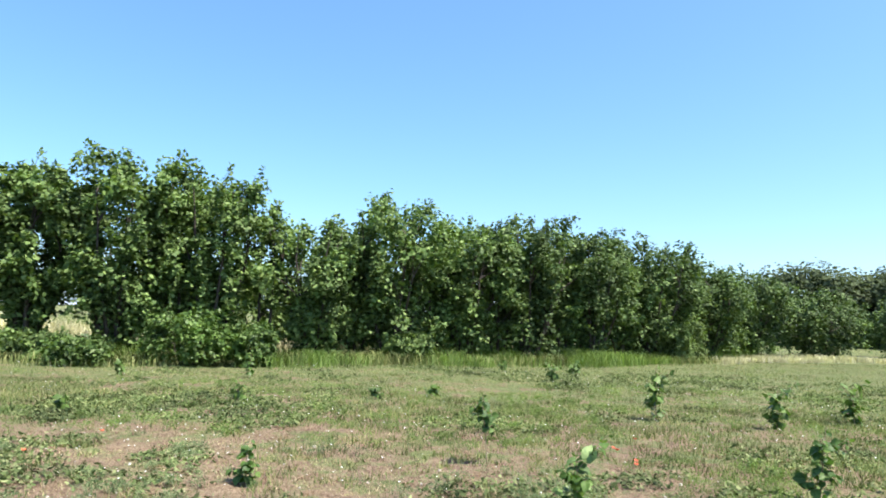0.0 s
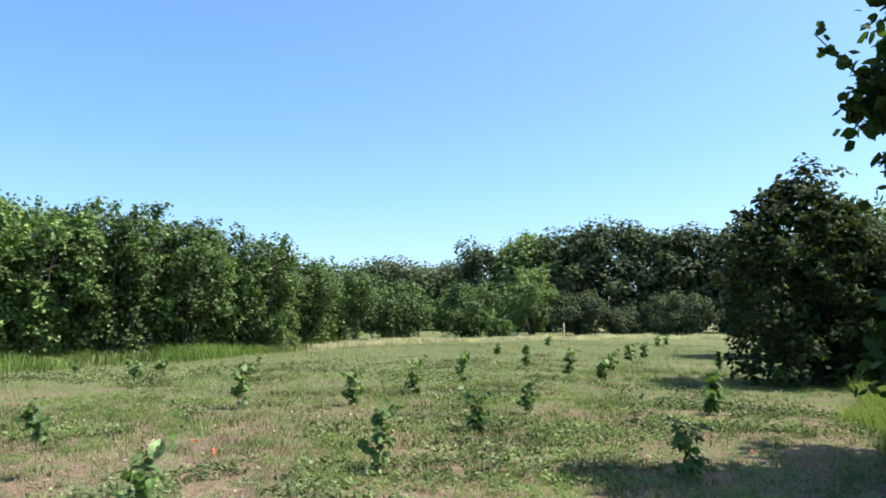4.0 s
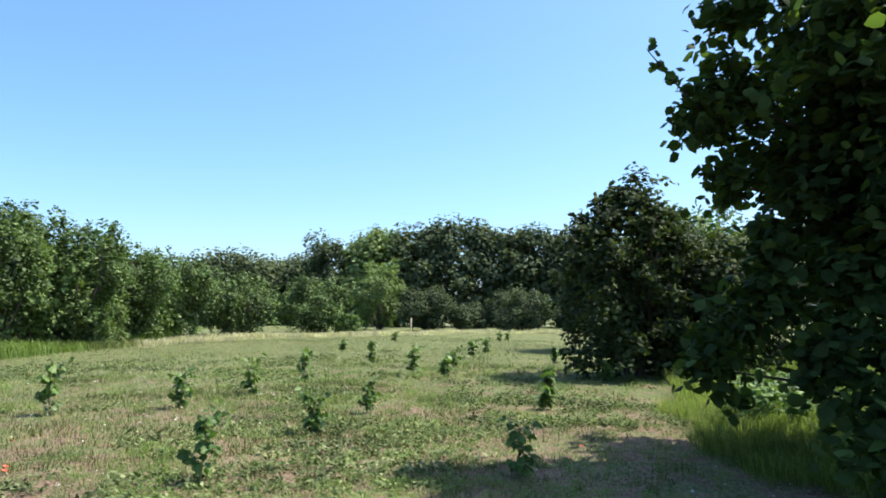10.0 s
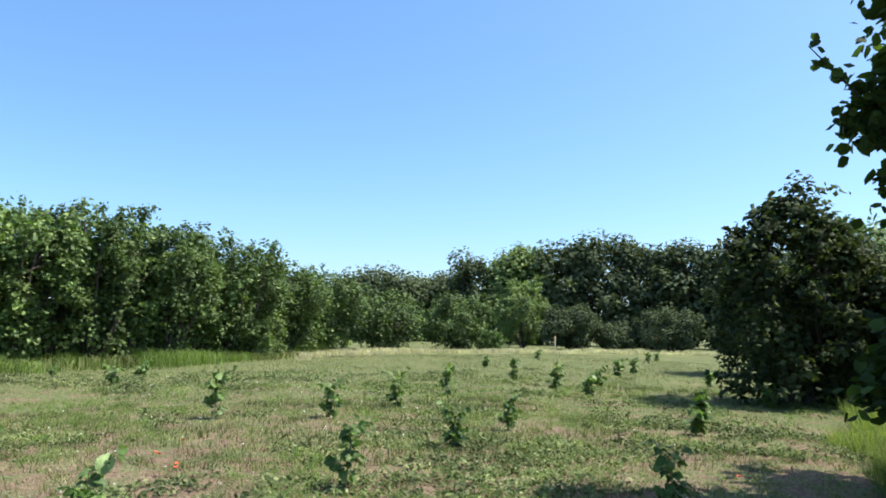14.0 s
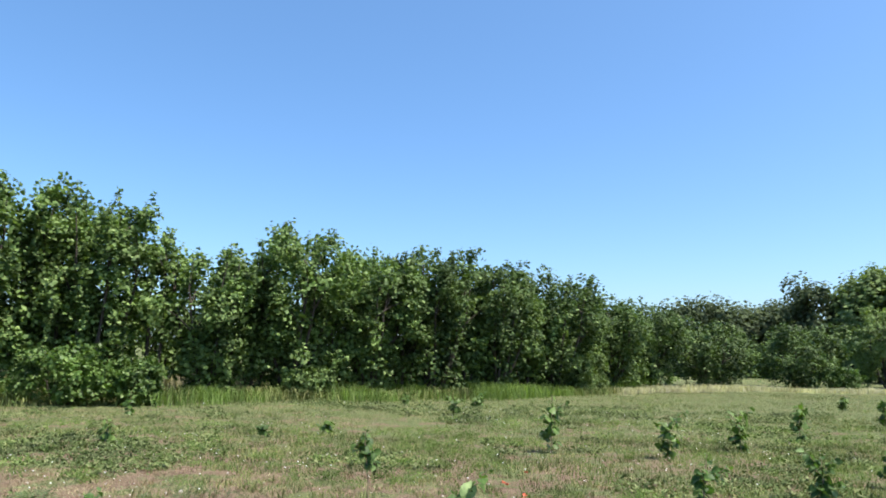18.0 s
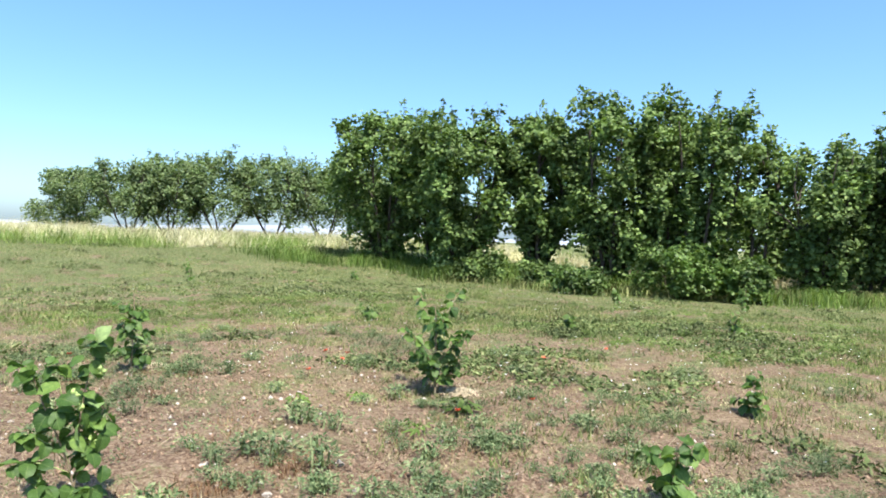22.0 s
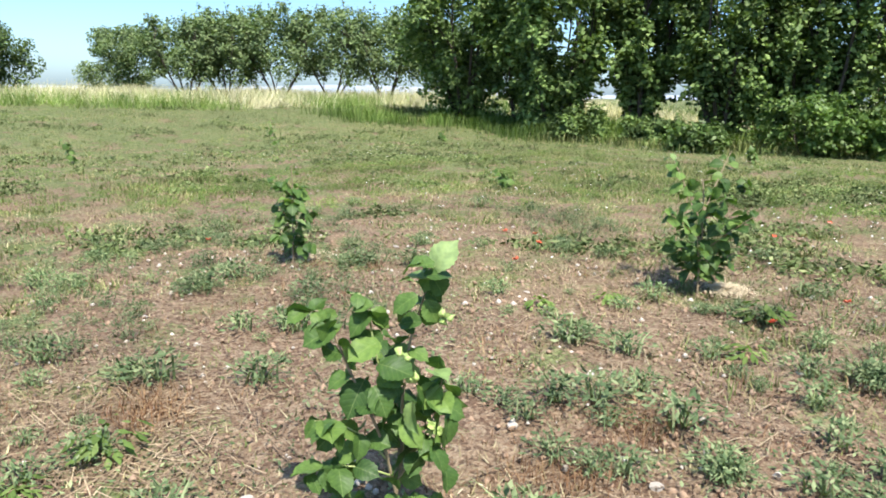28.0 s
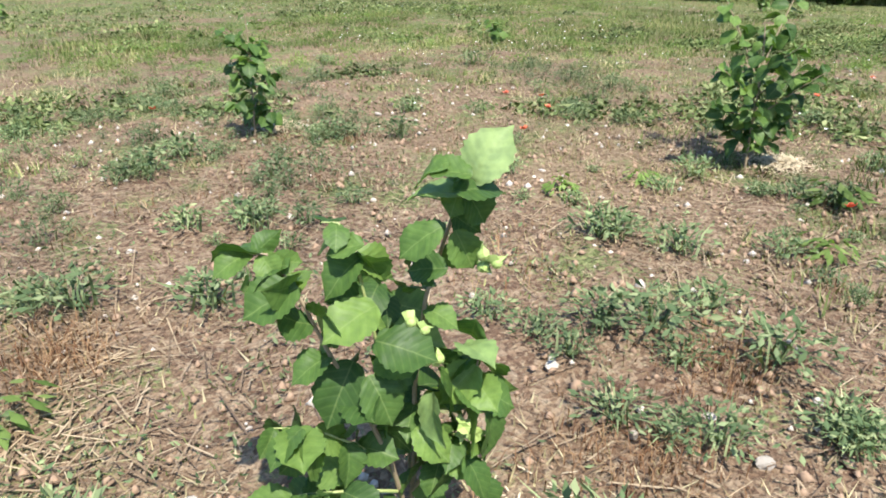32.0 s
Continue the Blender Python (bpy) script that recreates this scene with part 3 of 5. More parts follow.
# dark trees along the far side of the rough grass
# M_SHADE holds their backlit shade as leaf colour; the sunlit third keeps M_HAZEL
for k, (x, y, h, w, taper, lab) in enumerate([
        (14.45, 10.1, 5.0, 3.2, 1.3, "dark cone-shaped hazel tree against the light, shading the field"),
        (16.6, 9.3, 3.7, 3.8, 0.4, "low hazel tree in backlit shade at the edge of tall grass"),
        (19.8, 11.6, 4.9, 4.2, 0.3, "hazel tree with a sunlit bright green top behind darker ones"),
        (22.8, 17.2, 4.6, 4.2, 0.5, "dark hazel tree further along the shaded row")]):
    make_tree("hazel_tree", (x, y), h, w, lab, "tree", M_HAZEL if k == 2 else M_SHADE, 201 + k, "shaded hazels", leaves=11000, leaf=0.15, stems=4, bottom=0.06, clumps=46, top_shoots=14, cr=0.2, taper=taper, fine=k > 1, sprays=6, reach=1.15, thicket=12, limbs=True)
# boughs of the overhanging tree: from the foot to the middle of each leafy clump, and its size
BOUGHS = [(-1.42, 2.21, 3.92, 0.31), (-1.20, 1.98, 3.76, 0.30), (-1.23, 2.06, 4.83, 0.29), (-1.61, 2.35, 3.75, 0.14), (-2.36, 1.85, 1.05, 0.16), (-2.09, 1.77, 1.37, 0.20), (-1.76, 1.53, 1.70, 0.29), (-1.57, 1.60, 2.17, 0.25), (-1.14, 1.62, 3.19, 0.39), (-0.95, 1.40, 4.19, 0.46),
          (-1.26, 1.38, 2.59, 0.38), (-1.63, 0.94, 1.58, 0.30), (-2.06, 0.94, 1.12, 0.18), (-2.34, 0.54, 0.65, 0.24), (-1.90, 0.45, 1.09, 0.37), (-1.27, 0.79, 1.96, 0.47), (-0.77, 0.87, 3.30, 0.56), (-1.57, 2.06, 2.96, 0.10), (-2.34, 0.20, 0.46, 0.37), (-1.28, 2.15, 5.45, 0.34),
          (-1.16, 1.91, 5.88, 0.40), (-0.93, 1.63, 6.20, 0.50), (-0.79, 1.24, 6.23, 0.54), (-0.82, 1.34, 5.38, 0.54), (-0.56, 0.51, 4.17, 0.60), (-0.78, 0.53, 2.77, 0.59), (-1.24, 0.32, 1.68, 0.49), (-1.90, 0.09, 0.83, 0.44),
          (-0.38, 0.98, 4.61, 0.76), (-0.37, 0.93, 3.57, 0.76), (-0.41, 1.05, 5.43, 0.73), (-0.46, 0.89, 2.55, 0.72), (-0.26, 0.53, 3.33, 0.76), (-0.67, 1.21, 2.88, 0.54)]
make_tree("broadleaf_tree", (9.0, 1.8), 6.2, 4.4, "large overhanging tree with big leaves, dark against the light, near the field's edge", "tree", M_BACKLIT_TREE, 213, "", leaves=44000, leaf=0.14, stems=3, bottom=0.22, clumps=90, top_shoots=30, cr=0.21, taper=0.3, sprays=5, vase=0.75, reach=1.7, rounded=True, boughs=BOUGHS, limbs=True)

make_tree("bush", (8.6, 1.7), 1.8, 1.7, "leafy bush in backlit shade at the overhanging tree's foot", "bush", M_BACKLIT_TREE, 345, "", leaves=4200, leaf=0.14, stems=4, bottom=0.1, clumps=24, top_shoots=6)
for k, (x, y) in enumerate([(11.0, 5.3), (12.3, 5.0), (9.6, 4.6)]):
    make_tree("bramble", (x, y), 0.55, 1.3, "low leafy bramble growing in the tall grass", "bush", M_HAZEL_PALE, 340 + k, "brambles", leaves=420, leaf=0.11, stems=4, bottom=0.3, clumps=10, top_shoots=4)

# shrubs before the woods
for (x, y, h, w, mat, sd, lab) in [
        (17.7, 40.8, 3.7, 5.4, M_SHRUB, 1, "rounded hazel bush at the end of the field"),
        (24.0, 42.2, 3.6, 6.4, M_SHRUB, 2, "broad hazel bush at the end of the field"),
        (32.1, 46.3, 5.5, 4.6, M_WILLOW, 3, "pale feathery willow bush before the woods"),
        (34.0, 42.5, 3.2, 5.6, M_WOODS, 4, "low sloping grey-green bush before the woods"),
        (36.8, 41.0, 2.0, 4.0, M_WOODS, 6, "low grey-green scrub before the woods"),
        (39.2, 37.6, 3.2, 6.0, M_WOODS, 5, "round grey-green bush standing alone in dry grass")]:
    make_tree("bush", (x, y), h, w, lab, "bush", mat, 300 + sd, "", leaves=8500, leaf=0.18, stems=5, bottom=0.1, clumps=40, top_shoots=24, cr=0.2, fine=True, sprays=4 if sd < 4 else 0, jitter=0.4, taper=0.5, vase=0.55, thicket=14 if sd < 3 else 0, fill=0.8)

# the woods beyond
WOODS = "dense dull-green woodland tree beyond the field"
for k, (x, y, h, w) in enumerate([
        (28.6, 69.6, 7.8, 11.9), (22.0, 73.0, 6.2, 11.2), (35.0, 72.0, 7.5, 11.2), (39.5, 73.0, 8.0, 10.6), (39.1, 64.3, 9.7, 10.6), (41.0, 59.6, 10.6, 10.0), (43.2, 55.5, 10.2, 10.0),
        (46.2, 53.0, 11.1, 10.6), (49.5, 50.0, 10.5, 10.0), (51.8, 47.6, 10.3, 10.0), (55.3, 43.5, 10.2, 11.2), (58.9, 38.6, 10.0, 11.2), (62.0, 32.0, 9.6, 12.5), (64.0, 24.0, 9.5, 12.5), (65, 15, 9.0, 12.5), (65, 6, 8.5, 12.5)]):
    make_tree("woodland_tree", (x, y), h, w, WOODS, "tree", M_WILLOW if k == 5 else M_WOODS, 400 + k, "woods", leaves=8000, leaf=0.43, stems=2, bottom=0.03, clumps=90, top_shoots=0, cr=0.22, fine=True, jitter=0.3, fill=0.95)

# orchard and lone trees on the bank
for k, (x, y, h, w) in enumerate([(-37.8, 15.6, 4.2, 4.0), (-36.9, 17.4, 4.5, 4.2), (-35.7, 19.7, 4.8, 4.6), (-34.2, 22.1, 4.9, 4.8), (-32.6, 24.5, 4.8, 4.8), (-30.8, 27.0, 4.8, 4.8)]):
    make_tree("cherry_tree", (x, y), h, w, "orchard cherry tree with forked bare trunk and green crown", "tree", M_ORCHARD, 500 + k, "orchard row", leaves=10500, leaf=0.15, stems=4, bottom=0.3, clumps=44, top_shoots=26, spread=0.85, cr=0.22, fine=True, sprays=4, jitter=0.4, limbs=True)
make_tree("walnut_tree", (-45.3, 7.6), 3.95, 5.6, "rounded lone tree with dense dark crown on the bank", "tree", M_SHRUB, 520, "", leaves=17000, leaf=0.15, stems=3, bottom=0.12, clumps=50, top_shoots=16, cr=0.21, fine=True, jitter=0.45, fill=0.8)
make_tree("cherry_tree", (-44.4, 14.9), 4.3, 4.5, "small rounded tree before the orchard row", "tree", M_ORCHARD, 521, "", leaves=13000, leaf=0.14, stems=3, bottom=0.12, clumps=42, top_shoots=14, cr=0.21, taper=0.8, fine=True, jitter=0.45, fill=0.8)
make_tree("walnut_tree", (-37.2, -4.3), 4.4, 7.0, "wide dark tree behind the grassy mound", "tree", M_SHRUB, 522, "", leaves=12000, leaf=0.2, stems=3, bottom=0.08, clumps=54, top_shoots=20, cr=0.2, fine=True, fill=0.8)


# ---------------- grass ----------------
def scatter(rng, n, x0, x1, y0, y1):
    return np.stack([rng.uniform(x0, x1, n), rng.uniform(y0, y1, n)], 1)


def grass_stuff(name, xy, height, width, mat, label, seed, lean=0.4, wind=(0, 0), light=False):
    rng = np.random.default_rng(seed)
    at = np.c_[xy, ground_z(xy[:, 0], xy[:, 1]) - 0.01]
    n = len(at)
    h = height * rng.uniform(0.5, 1.15, n) * (0.65 + 0.7 * value_noise(xy, 2.1, seed + 100))
    v, f = blades(rng, at, h, width * rng.uniform(0.6, 1.3, n), lean, wind)
    if light:
        v = v.reshape(-1, 5, 3)[:, [0, 1, 4]].reshape(-1, 3)
        f = np.arange(len(v)).reshape(-1, 3)
    return tagged(new(name, mesh_of(name, v, f, mat)), label, "grass", "", "stuff")


def value_noise(xy, scale, seed):
    """Smooth random values from 0 to 1 on a plane."""
    rng = np.random.default_rng(seed)
    g = rng.random((64, 64))
    p = np.asarray(xy) / scale
    i = np.floor(p).astype(int)
    f = p - i
    f = f * f * (3 - 2 * f)
    a, b = i[:, 0] % 64, i[:, 1] % 64
    c, d = (a + 1) % 64, (b + 1) % 64
    return (g[a, b] * (1 - f[:, 0]) + g[c, b] * f[:, 0]) * (1 - f[:, 1]) + (g[a, d] * (1 - f[:, 0]) + g[c, d] * f[:, 0]) * f[:, 1]


def field_edge(x):
    """Where the strip before the hazel row begins."""
    return np.interp(x, [-26, -21.3, -19, -15, -12.5, -10, -8, -4.7, -2, 1.3, 5.1, 8.5, 13.2], [14.6, 15.2, 17.2, 17.4, 17.8, 18.2, 20.0, 21.2, 22.8, 24.8, 27.0, 31.0, 38.5])


def build_grass():
    rng = np.random.default_rng(11)
    # short field grass, thicker away from the bare soil round the saplings
    xy = np.concatenate([scatter(rng, 250000, -32, 28, -8, 34), scatter(rng, 170000, -13, 9, -2, 14)])
    r = np.minimum(np.hypot(xy[:, 0] + 3, xy[:, 1] - 1.5), np.hypot(xy[:, 0] - 4, xy[:, 1] - 6.5) + 7)
    cover = value_noise(xy, 0.5, 1) * 0.7 + value_noise(xy, 2.3, 2) * 0.7 + 0.014 * np.minimum(r, 18)
    keep = (cover > 0.6 + 0.25 * rng.random(len(xy))) & (xy[:, 1] < field_edge(xy[:, 0]) + 1) & (np.hypot(xy[:, 0] - 6.3, xy[:, 1] - 4.4) > 1.3 + rng.random(len(xy)))
    xy, r = xy[keep], r[keep]
    near = r < 8
    grass_stuff("short_grass", xy[~near], 0.1, 0.013, M_GRASS, "short patchy yellow-green grass covering the field", 12, 0.7, light=True)
    grass_stuff("short_grass", xy[near], 0.055, 0.007, M_GRASS, "thin short grass between bare soil patches", 13, 0.9, light=True)
    # bleached stems standing among the green
    xy = np.concatenate([scatter(rng, 60000, -28, -4, -6, 18), scatter(rng, 40000, -12, 0, -1, 9), scatter(rng, 16000, -4, 16, 3, 20)])
    k = (0.6 * value_noise(xy, 0.6, 66) + 0.6 * value_noise(xy, 2.6, 67) + 0.3 * rng.random(len(xy)) > 0.72) & (xy[:, 1] < field_edge(xy[:, 0])) & (np.hypot(xy[:, 0] - 6.3, xy[:, 1] - 4.4) > 1.6)
    grass_stuff("dry_stubble", xy[k], 0.075, 0.008, M_STUBBLE, "bleached dry stems standing among the field's weeds", 30, 1.2, light=True)
    # coarser tufts that break up the sward
    c = np.concatenate([scatter(rng, 1900, -4, 15, 4, 20), scatter(rng, 1700, -22, -4, -4, 17), scatter(rng, 700, -9, 6, 1, 10)])
    c = c[(value_noise(c, 1.6, 91) > 0.4) & (c[:, 1] < field_edge(c[:, 0])) & (np.hypot(c[:, 0] + 3.2, c[:, 1] - 1) > 2.2)]
    xy = (c[:, None] + rng.normal(0, 0.06, (len(c), 22, 2)) * rng.uniform(0.6, 1.6, (len(c), 1, 1))).reshape(-1, 2)
    grass_stuff("grass_tufts", xy, 0.12, 0.011, M_GRASS, "coarse darker grass tufts standing in the field", 29, 0.9, light=True)
    # strip under the hazel row
    x = rng.uniform(-24, 13, 36000)
    y = field_edge(x) + 4.6 * rng.random(len(x)) ** 0.8 - 1.2 + rng.normal(0, 0.3, len(x)) + 0.4 * np.sin(x * 1.3)
    tall = value_noise(np.stack([x, y], 1), 1.6, 4)
    at = np.stack([x, y], 1)
    grass_stuff("tall_grass", at[tall > 0.55], 0.72, 0.018, M_LUSH, "tall green grass along the foot of the hazel row", 14, 1.1)
    grass_stuff("tall_grass", at[tall <= 0.55], 0.46, 0.018, M_GRASS, "yellowing grass along the foot of the hazel row", 24, 1.1)
    # rough growth behind the row
    x = rng.uniform(-22, 6, 22000)
    y = field_edge(x) + rng.uniform(4.5, 12, len(x))
    at = np.stack([x, y], 1)
    pale = value_noise(at, 2.0, 68) > 0.5
    grass_stuff("tall_grass", at[pale], 0.75, 0.03, M_DRY, "tall dry grass behind the hazel row", 31, 0.9, light=True)
    grass_stuff("tall_grass", at[~pale], 0.8, 0.03, M_LUSH, "tall green grass behind the hazel row", 32, 0.9, light=True)
    # dry and green tall grass on the bank
    xy = scatter(rng, 140000, -52, -17, -14, 34)
    s = -0.93 * xy[:, 0] + 0.36 * xy[:, 1]
    k = (s > 28.6 + 1.6 * value_noise(xy, 3, 5)) & (xy[:, 1] < 30)
    xy = xy[k]
    dry = value_noise(xy, 3.5, 6) + 0.05 * (s[k] - 31.5) + 0.3 * rng.random(len(xy)) > 0.58
    grass_stuff("tall_grass", xy[dry], 0.95, 0.023, M_DRY, "tall straw-coloured dry grass on the bank", 15, 1.0, (0.12, 0.1), light=True)
    grass_stuff("tall_grass", xy[~dry], 0.8, 0.023, M_VERGE, "tall fresh green grass on the bank", 16, 1.0, light=True)
    # rough grass by the dark trees
    xy = np.concatenate([scatter(rng, 60000, 7, 32, -4, 20), scatter(rng, 48000, 7, 14, 1, 10)])
    q = xy[:, 1] - np.interp(xy[:, 0], [7, 8, 10.5, 17, 24, 32], [4.0, 4.8, 6.9, 11.0, 16.5, 22])
    k = q < 0.9 * value_noise(xy, 1.0, 8) - 0.6
    near = np.hypot(xy[:, 0], xy[:, 1]) < 15
    grass_stuff("tall_grass", xy[k & near], 0.4, 0.008, M_SEDGE, "lush tall green grass under the overhanging tree", 17, 1.25, (-0.16, 0.14))
    grass_stuff("tall_grass", xy[k & ~near], 0.5, 0.022, M_SEDGE, "lush tall green grass by the dark trees", 27, 0.7, light=True)
    # dry rim before the bushes
    x = rng.uniform(9, 46, 16000)
    y = np.interp(x, [9, 12, 18, 30, 40, 46], [31, 34.5, 37, 37.5, 33, 28]) + rng.uniform(-2.0, 1.5, len(x))
    grass_stuff("dry_grass", np.stack([x, y], 1), 0.3, 0.03, M_DRY, "strip of pale dry grass at the end of the field", 18, 0.5)
    # tiny sprigs of weed between the tufts
    xy = np.concatenate([scatter(rng, 50000, -10, 1, -1.5, 7), scatter(rng, 30000, -10, 9, 2, 15)])
    k = value_noise(xy, 0.45, 61) * 0.6 + value_noise(xy, 1.7, 62) * 0.6 + 0.2 * rng.random(len(xy)) > 0.74
    xy = xy[k]
    at = np.c_[xy, ground_z(xy[:, 0], xy[:, 1]) + rng.uniform(0.005, 0.045, len(xy))]
    v, f = fine_leaves(rng, at, rng.normal(0, 0.5, at.shape) + np.array([0, 0, 1.0]), rng.uniform(0.012, 0.035, len(at)), 0.45, 0.1, rng.normal(size=at.shape))
    tagged(new("sprigs", mesh_of("sprigs", v, f, M_WEED)), "tiny green sprigs sprouting from the soil", "weeds", "", "stuff")
    # leafy cover further off, in clumps with bare soil between
    c = np.concatenate([scatter(rng, 9000, -28, -5, -6, 18), scatter(rng, 11000, -8, 16, 3, 22), scatter(rng, 7000, -14, 10, 2, 12)])
    k = (value_noise(c, 0.6, 63) * 0.55 + value_noise(c, 1.7, 64) * 0.65 + value_noise(c, 5.0, 65) * 0.25 + 0.08 * rng.random(len(c)) > 0.88 + 0.035 * (np.hypot(c[:, 0] - 2.5, c[:, 1] - 7.0) < 5.5)) & (c[:, 1] < field_edge(c[:, 0])) & (np.hypot(c[:, 0] - 6.3, c[:, 1] - 4.4) > 1.4 + 0.9 * rng.random(len(c))) & (np.hypot(c[:, 0] + 3.2, c[:, 1] - 1.2) > 4.5)
    c = c[k]
    off = rng.normal(0, 0.075, (len(c), 12, 2)) * rng.uniform(0.5, 1.4, (len(c), 1, 1))
    xy = (c[:, None] + off).reshape(-1, 2)
    rise = (rng.uniform(0.4, 1.3, (len(c), 1)) * 0.1 * np.exp(-(off ** 2).sum(-1) / 0.012) * rng.uniform(0.3, 1.0, (len(c), 12))).ravel()
    at = np.c_[xy, ground_z(xy[:, 0], xy[:, 1]) + 0.012 + rise]
    v, f = fine_leaves(rng, at, rng.normal(0, 0.6, at.shape) + np.array([0, 0, 1.0]), rng.uniform(0.035, 0.08, len(at)), 0.5, 0.1, rng.normal(size=at.shape))
    tagged(new("low_weeds", mesh_of("low_weeds", v, f, M_COVER)), "low leafy weeds covering the field in patches", "weeds", "", "stuff")
    # withered brown tufts
    c = scatter(rng, 260, -10, 8, -1.5, 12)
    xy = (c[:, None] + rng.normal(0, 0.07, (len(c), 26, 2))).reshape(-1, 2)
    heap = np.array([(-3.6, 2.05), (-3.69, 2.59), (-5.1, 1.15)])
    xy = np.concatenate([xy, (heap[:, None] + rng.normal(0, 0.13, (3, 420, 2))).reshape(-1, 2)])
    grass_stuff("withered_tufts", xy, 0.1, 0.0035, M_WITHERED, "withered reddish-brown weed tufts on the soil", 19, 1.3)
    # bare dry stems lying on the soil
    xy = np.concatenate([scatter(rng, 26000, -9, 0, -1, 7), scatter(rng, 16000, -6, 8, 3, 13)])
    xy = xy[value_noise(xy, 0.9, 21) > 0.42]
    xy = np.concatenate([xy, rng.normal(0, 1, (1500, 2)) * np.array([0.55, 0.45]) + np.array([-5.1, 1.0]), rng.normal(0, 0.3, (350, 2)) + np.array([-3.3, 2.0])])
    n = len(xy)
    a = rng.uniform(0, np.pi, n)
    ln = 0.012 + 0.13 * rng.random(n) ** 3.5
    d = np.stack([np.cos(a), np.sin(a), rng.normal(0, 0.12, n)], 1) * ln[:, None]
    side = np.stack([-np.sin(a), np.cos(a), np.zeros(n)], 1) * rng.uniform(0.0012, 0.003, n)[:, None]
    c = np.c_[xy, ground_z(xy[:, 0], xy[:, 1]) + 0.016]
    v = np.stack([c - d - side, c - d + side, c + d + side, c + d - side], 1).reshape(-1, 3)
    tagged(new("straw", mesh_of("straw", v, np.arange(4 * n).reshape(-1, 4), M_STRAW)), "dry broken stems lying on the soil", "straw", "", "stuff")


build_grass()


def mound_rise(r):
    return np.exp(-(r / 0.5) ** 2.4) * 0.8 + 0.2 * np.clip(1 - r, 0, 1)


def build_mound():
    n = 40
    u = np.linspace(-1, 1, n)
    gx, gy = np.meshgrid(u, u)
    r = np.sqrt(gx ** 2 + gy ** 2)
    z = 1.75 * mound_rise(r) + 0.1 * np.sin(9 * gx + 1) * np.sin(7 * gy) * (r < 0.8) - 0.15
    x, y = -32.3 + 4.5 * gx, 0.0 + 5.8 * gy
    v = np.stack([x, y, z + ground_z(x, y)], -1).reshape(-1, 3)
    i = (np.arange(n - 1)[:, None] * n + np.arange(n - 1)[None]).ravel()
    ob = new("earth_mound", mesh_of("earth_mound", v, np.stack([i, i + 1, i + n + 1, i + n], -1), M_EARTH, True))
    tagged(ob, "earth mound overgrown with dry grass", "mound")
    rng = np.random.default_rng(31)
    p = rng.uniform(-1, 1, (24000, 2))
    p = p[np.hypot(p[:, 0], p[:, 1]) < 0.97]
    rr = np.hypot(p[:, 0], p[:, 1])
    at = np.c_[-32.3 + 4.5 * p[:, 0], 0.0 + 5.8 * p[:, 1], 1.75 * mound_rise(rr) - 0.16]
    at[:, 2] += ground_z(at[:, 0], at[:, 1])
    thick = 0.5 * value_noise(at[:, :2], 1.3, 33) + 0.3 * value_noise(at[:, :2], 0.4, 34) + 0.4 * rng.random(len(at))
    for name, keep, mat, hh, lab in (("dry_grass", (thick > 0.42) & (rr < 0.75), M_DRY, 0.36, "dry grass growing over the mound"),
                                     ("green_grass", ((thick > 0.42) & (rr > 0.62)) | (thick > 0.8), M_VERGE, 0.42, "green grass growing up the mound's foot")):
        q = at[keep]
        v, f = blades(rng, q, hh * rng.uniform(0.4, 1.2, len(q)), 0.02 * np.ones(len(q)), 0.7)
        tagged(new(name, mesh_of(name, v, f, mat)), lab, "grass", "", "stuff")


build_mound()


# ---------------- saplings ----------------
def leaf_mesh(seed, mat, rows=15, cols=(-1, -0.66, -0.33, 0, 0.33, 0.66, 1)):
    """One hazel leaf, 1 m long: round, toothed, with a pointed tip, pleated along its veins and drooping."""
    rng = np.random.default_rng(seed)
    bend, twist, curl, wave = rng.uniform(0.2, 0.7), rng.uniform(-0.45, 0.45), rng.uniform(0.05, 0.4), rng.uniform(0, 6)
    v = []
    for k in range(rows):
        q = k / (rows - 1)
        w = 0.43 * math.sin(math.pi * min(1, q ** 1.12 * 0.88 + 0.08)) ** 0.7
        if q > 0.84:
            w *= max(0.02, 1 - ((q - 0.84) / 0.16) ** 0.8)
        tooth = 0.07 if k % 2 else -0.05
        for c in cols:
            e = w * c * (1 + (tooth if abs(c) == 1 else 0))
            pleat = 0.011 * math.sin(2 * math.pi * (q * 3.5 - abs(c) * 0.8))
            z = -bend * q * q + curl * abs(e) + twist * e * q + pleat + 0.035 * abs(c) * math.sin(8 * q + 2.5 * c + wave) - 0.02 * (c == 0) + rng.normal(0, 0.006)
            v.append((e, q + 0.04 * abs(c) * (1 - q), z))
    n = len(cols)
    i = (np.arange(rows - 1)[:, None] * n + np.arange(n - 1)[None]).ravel()
    return mesh_of("leaf", np.array(v), np.stack([i, i + 1, i + n + 1, i + n], -1), mat, True)


LEAVES = [leaf_mesh(s, M_LEAFOB) for s in range(6)]
PALE_LEAF = leaf_mesh(9, M_LEAFPALE)
SMALL_LEAVES = [leaf_mesh(s, M_LEAFOB, 9, (-1, -0.5, 0, 0.5, 1)) for s in range(6)]


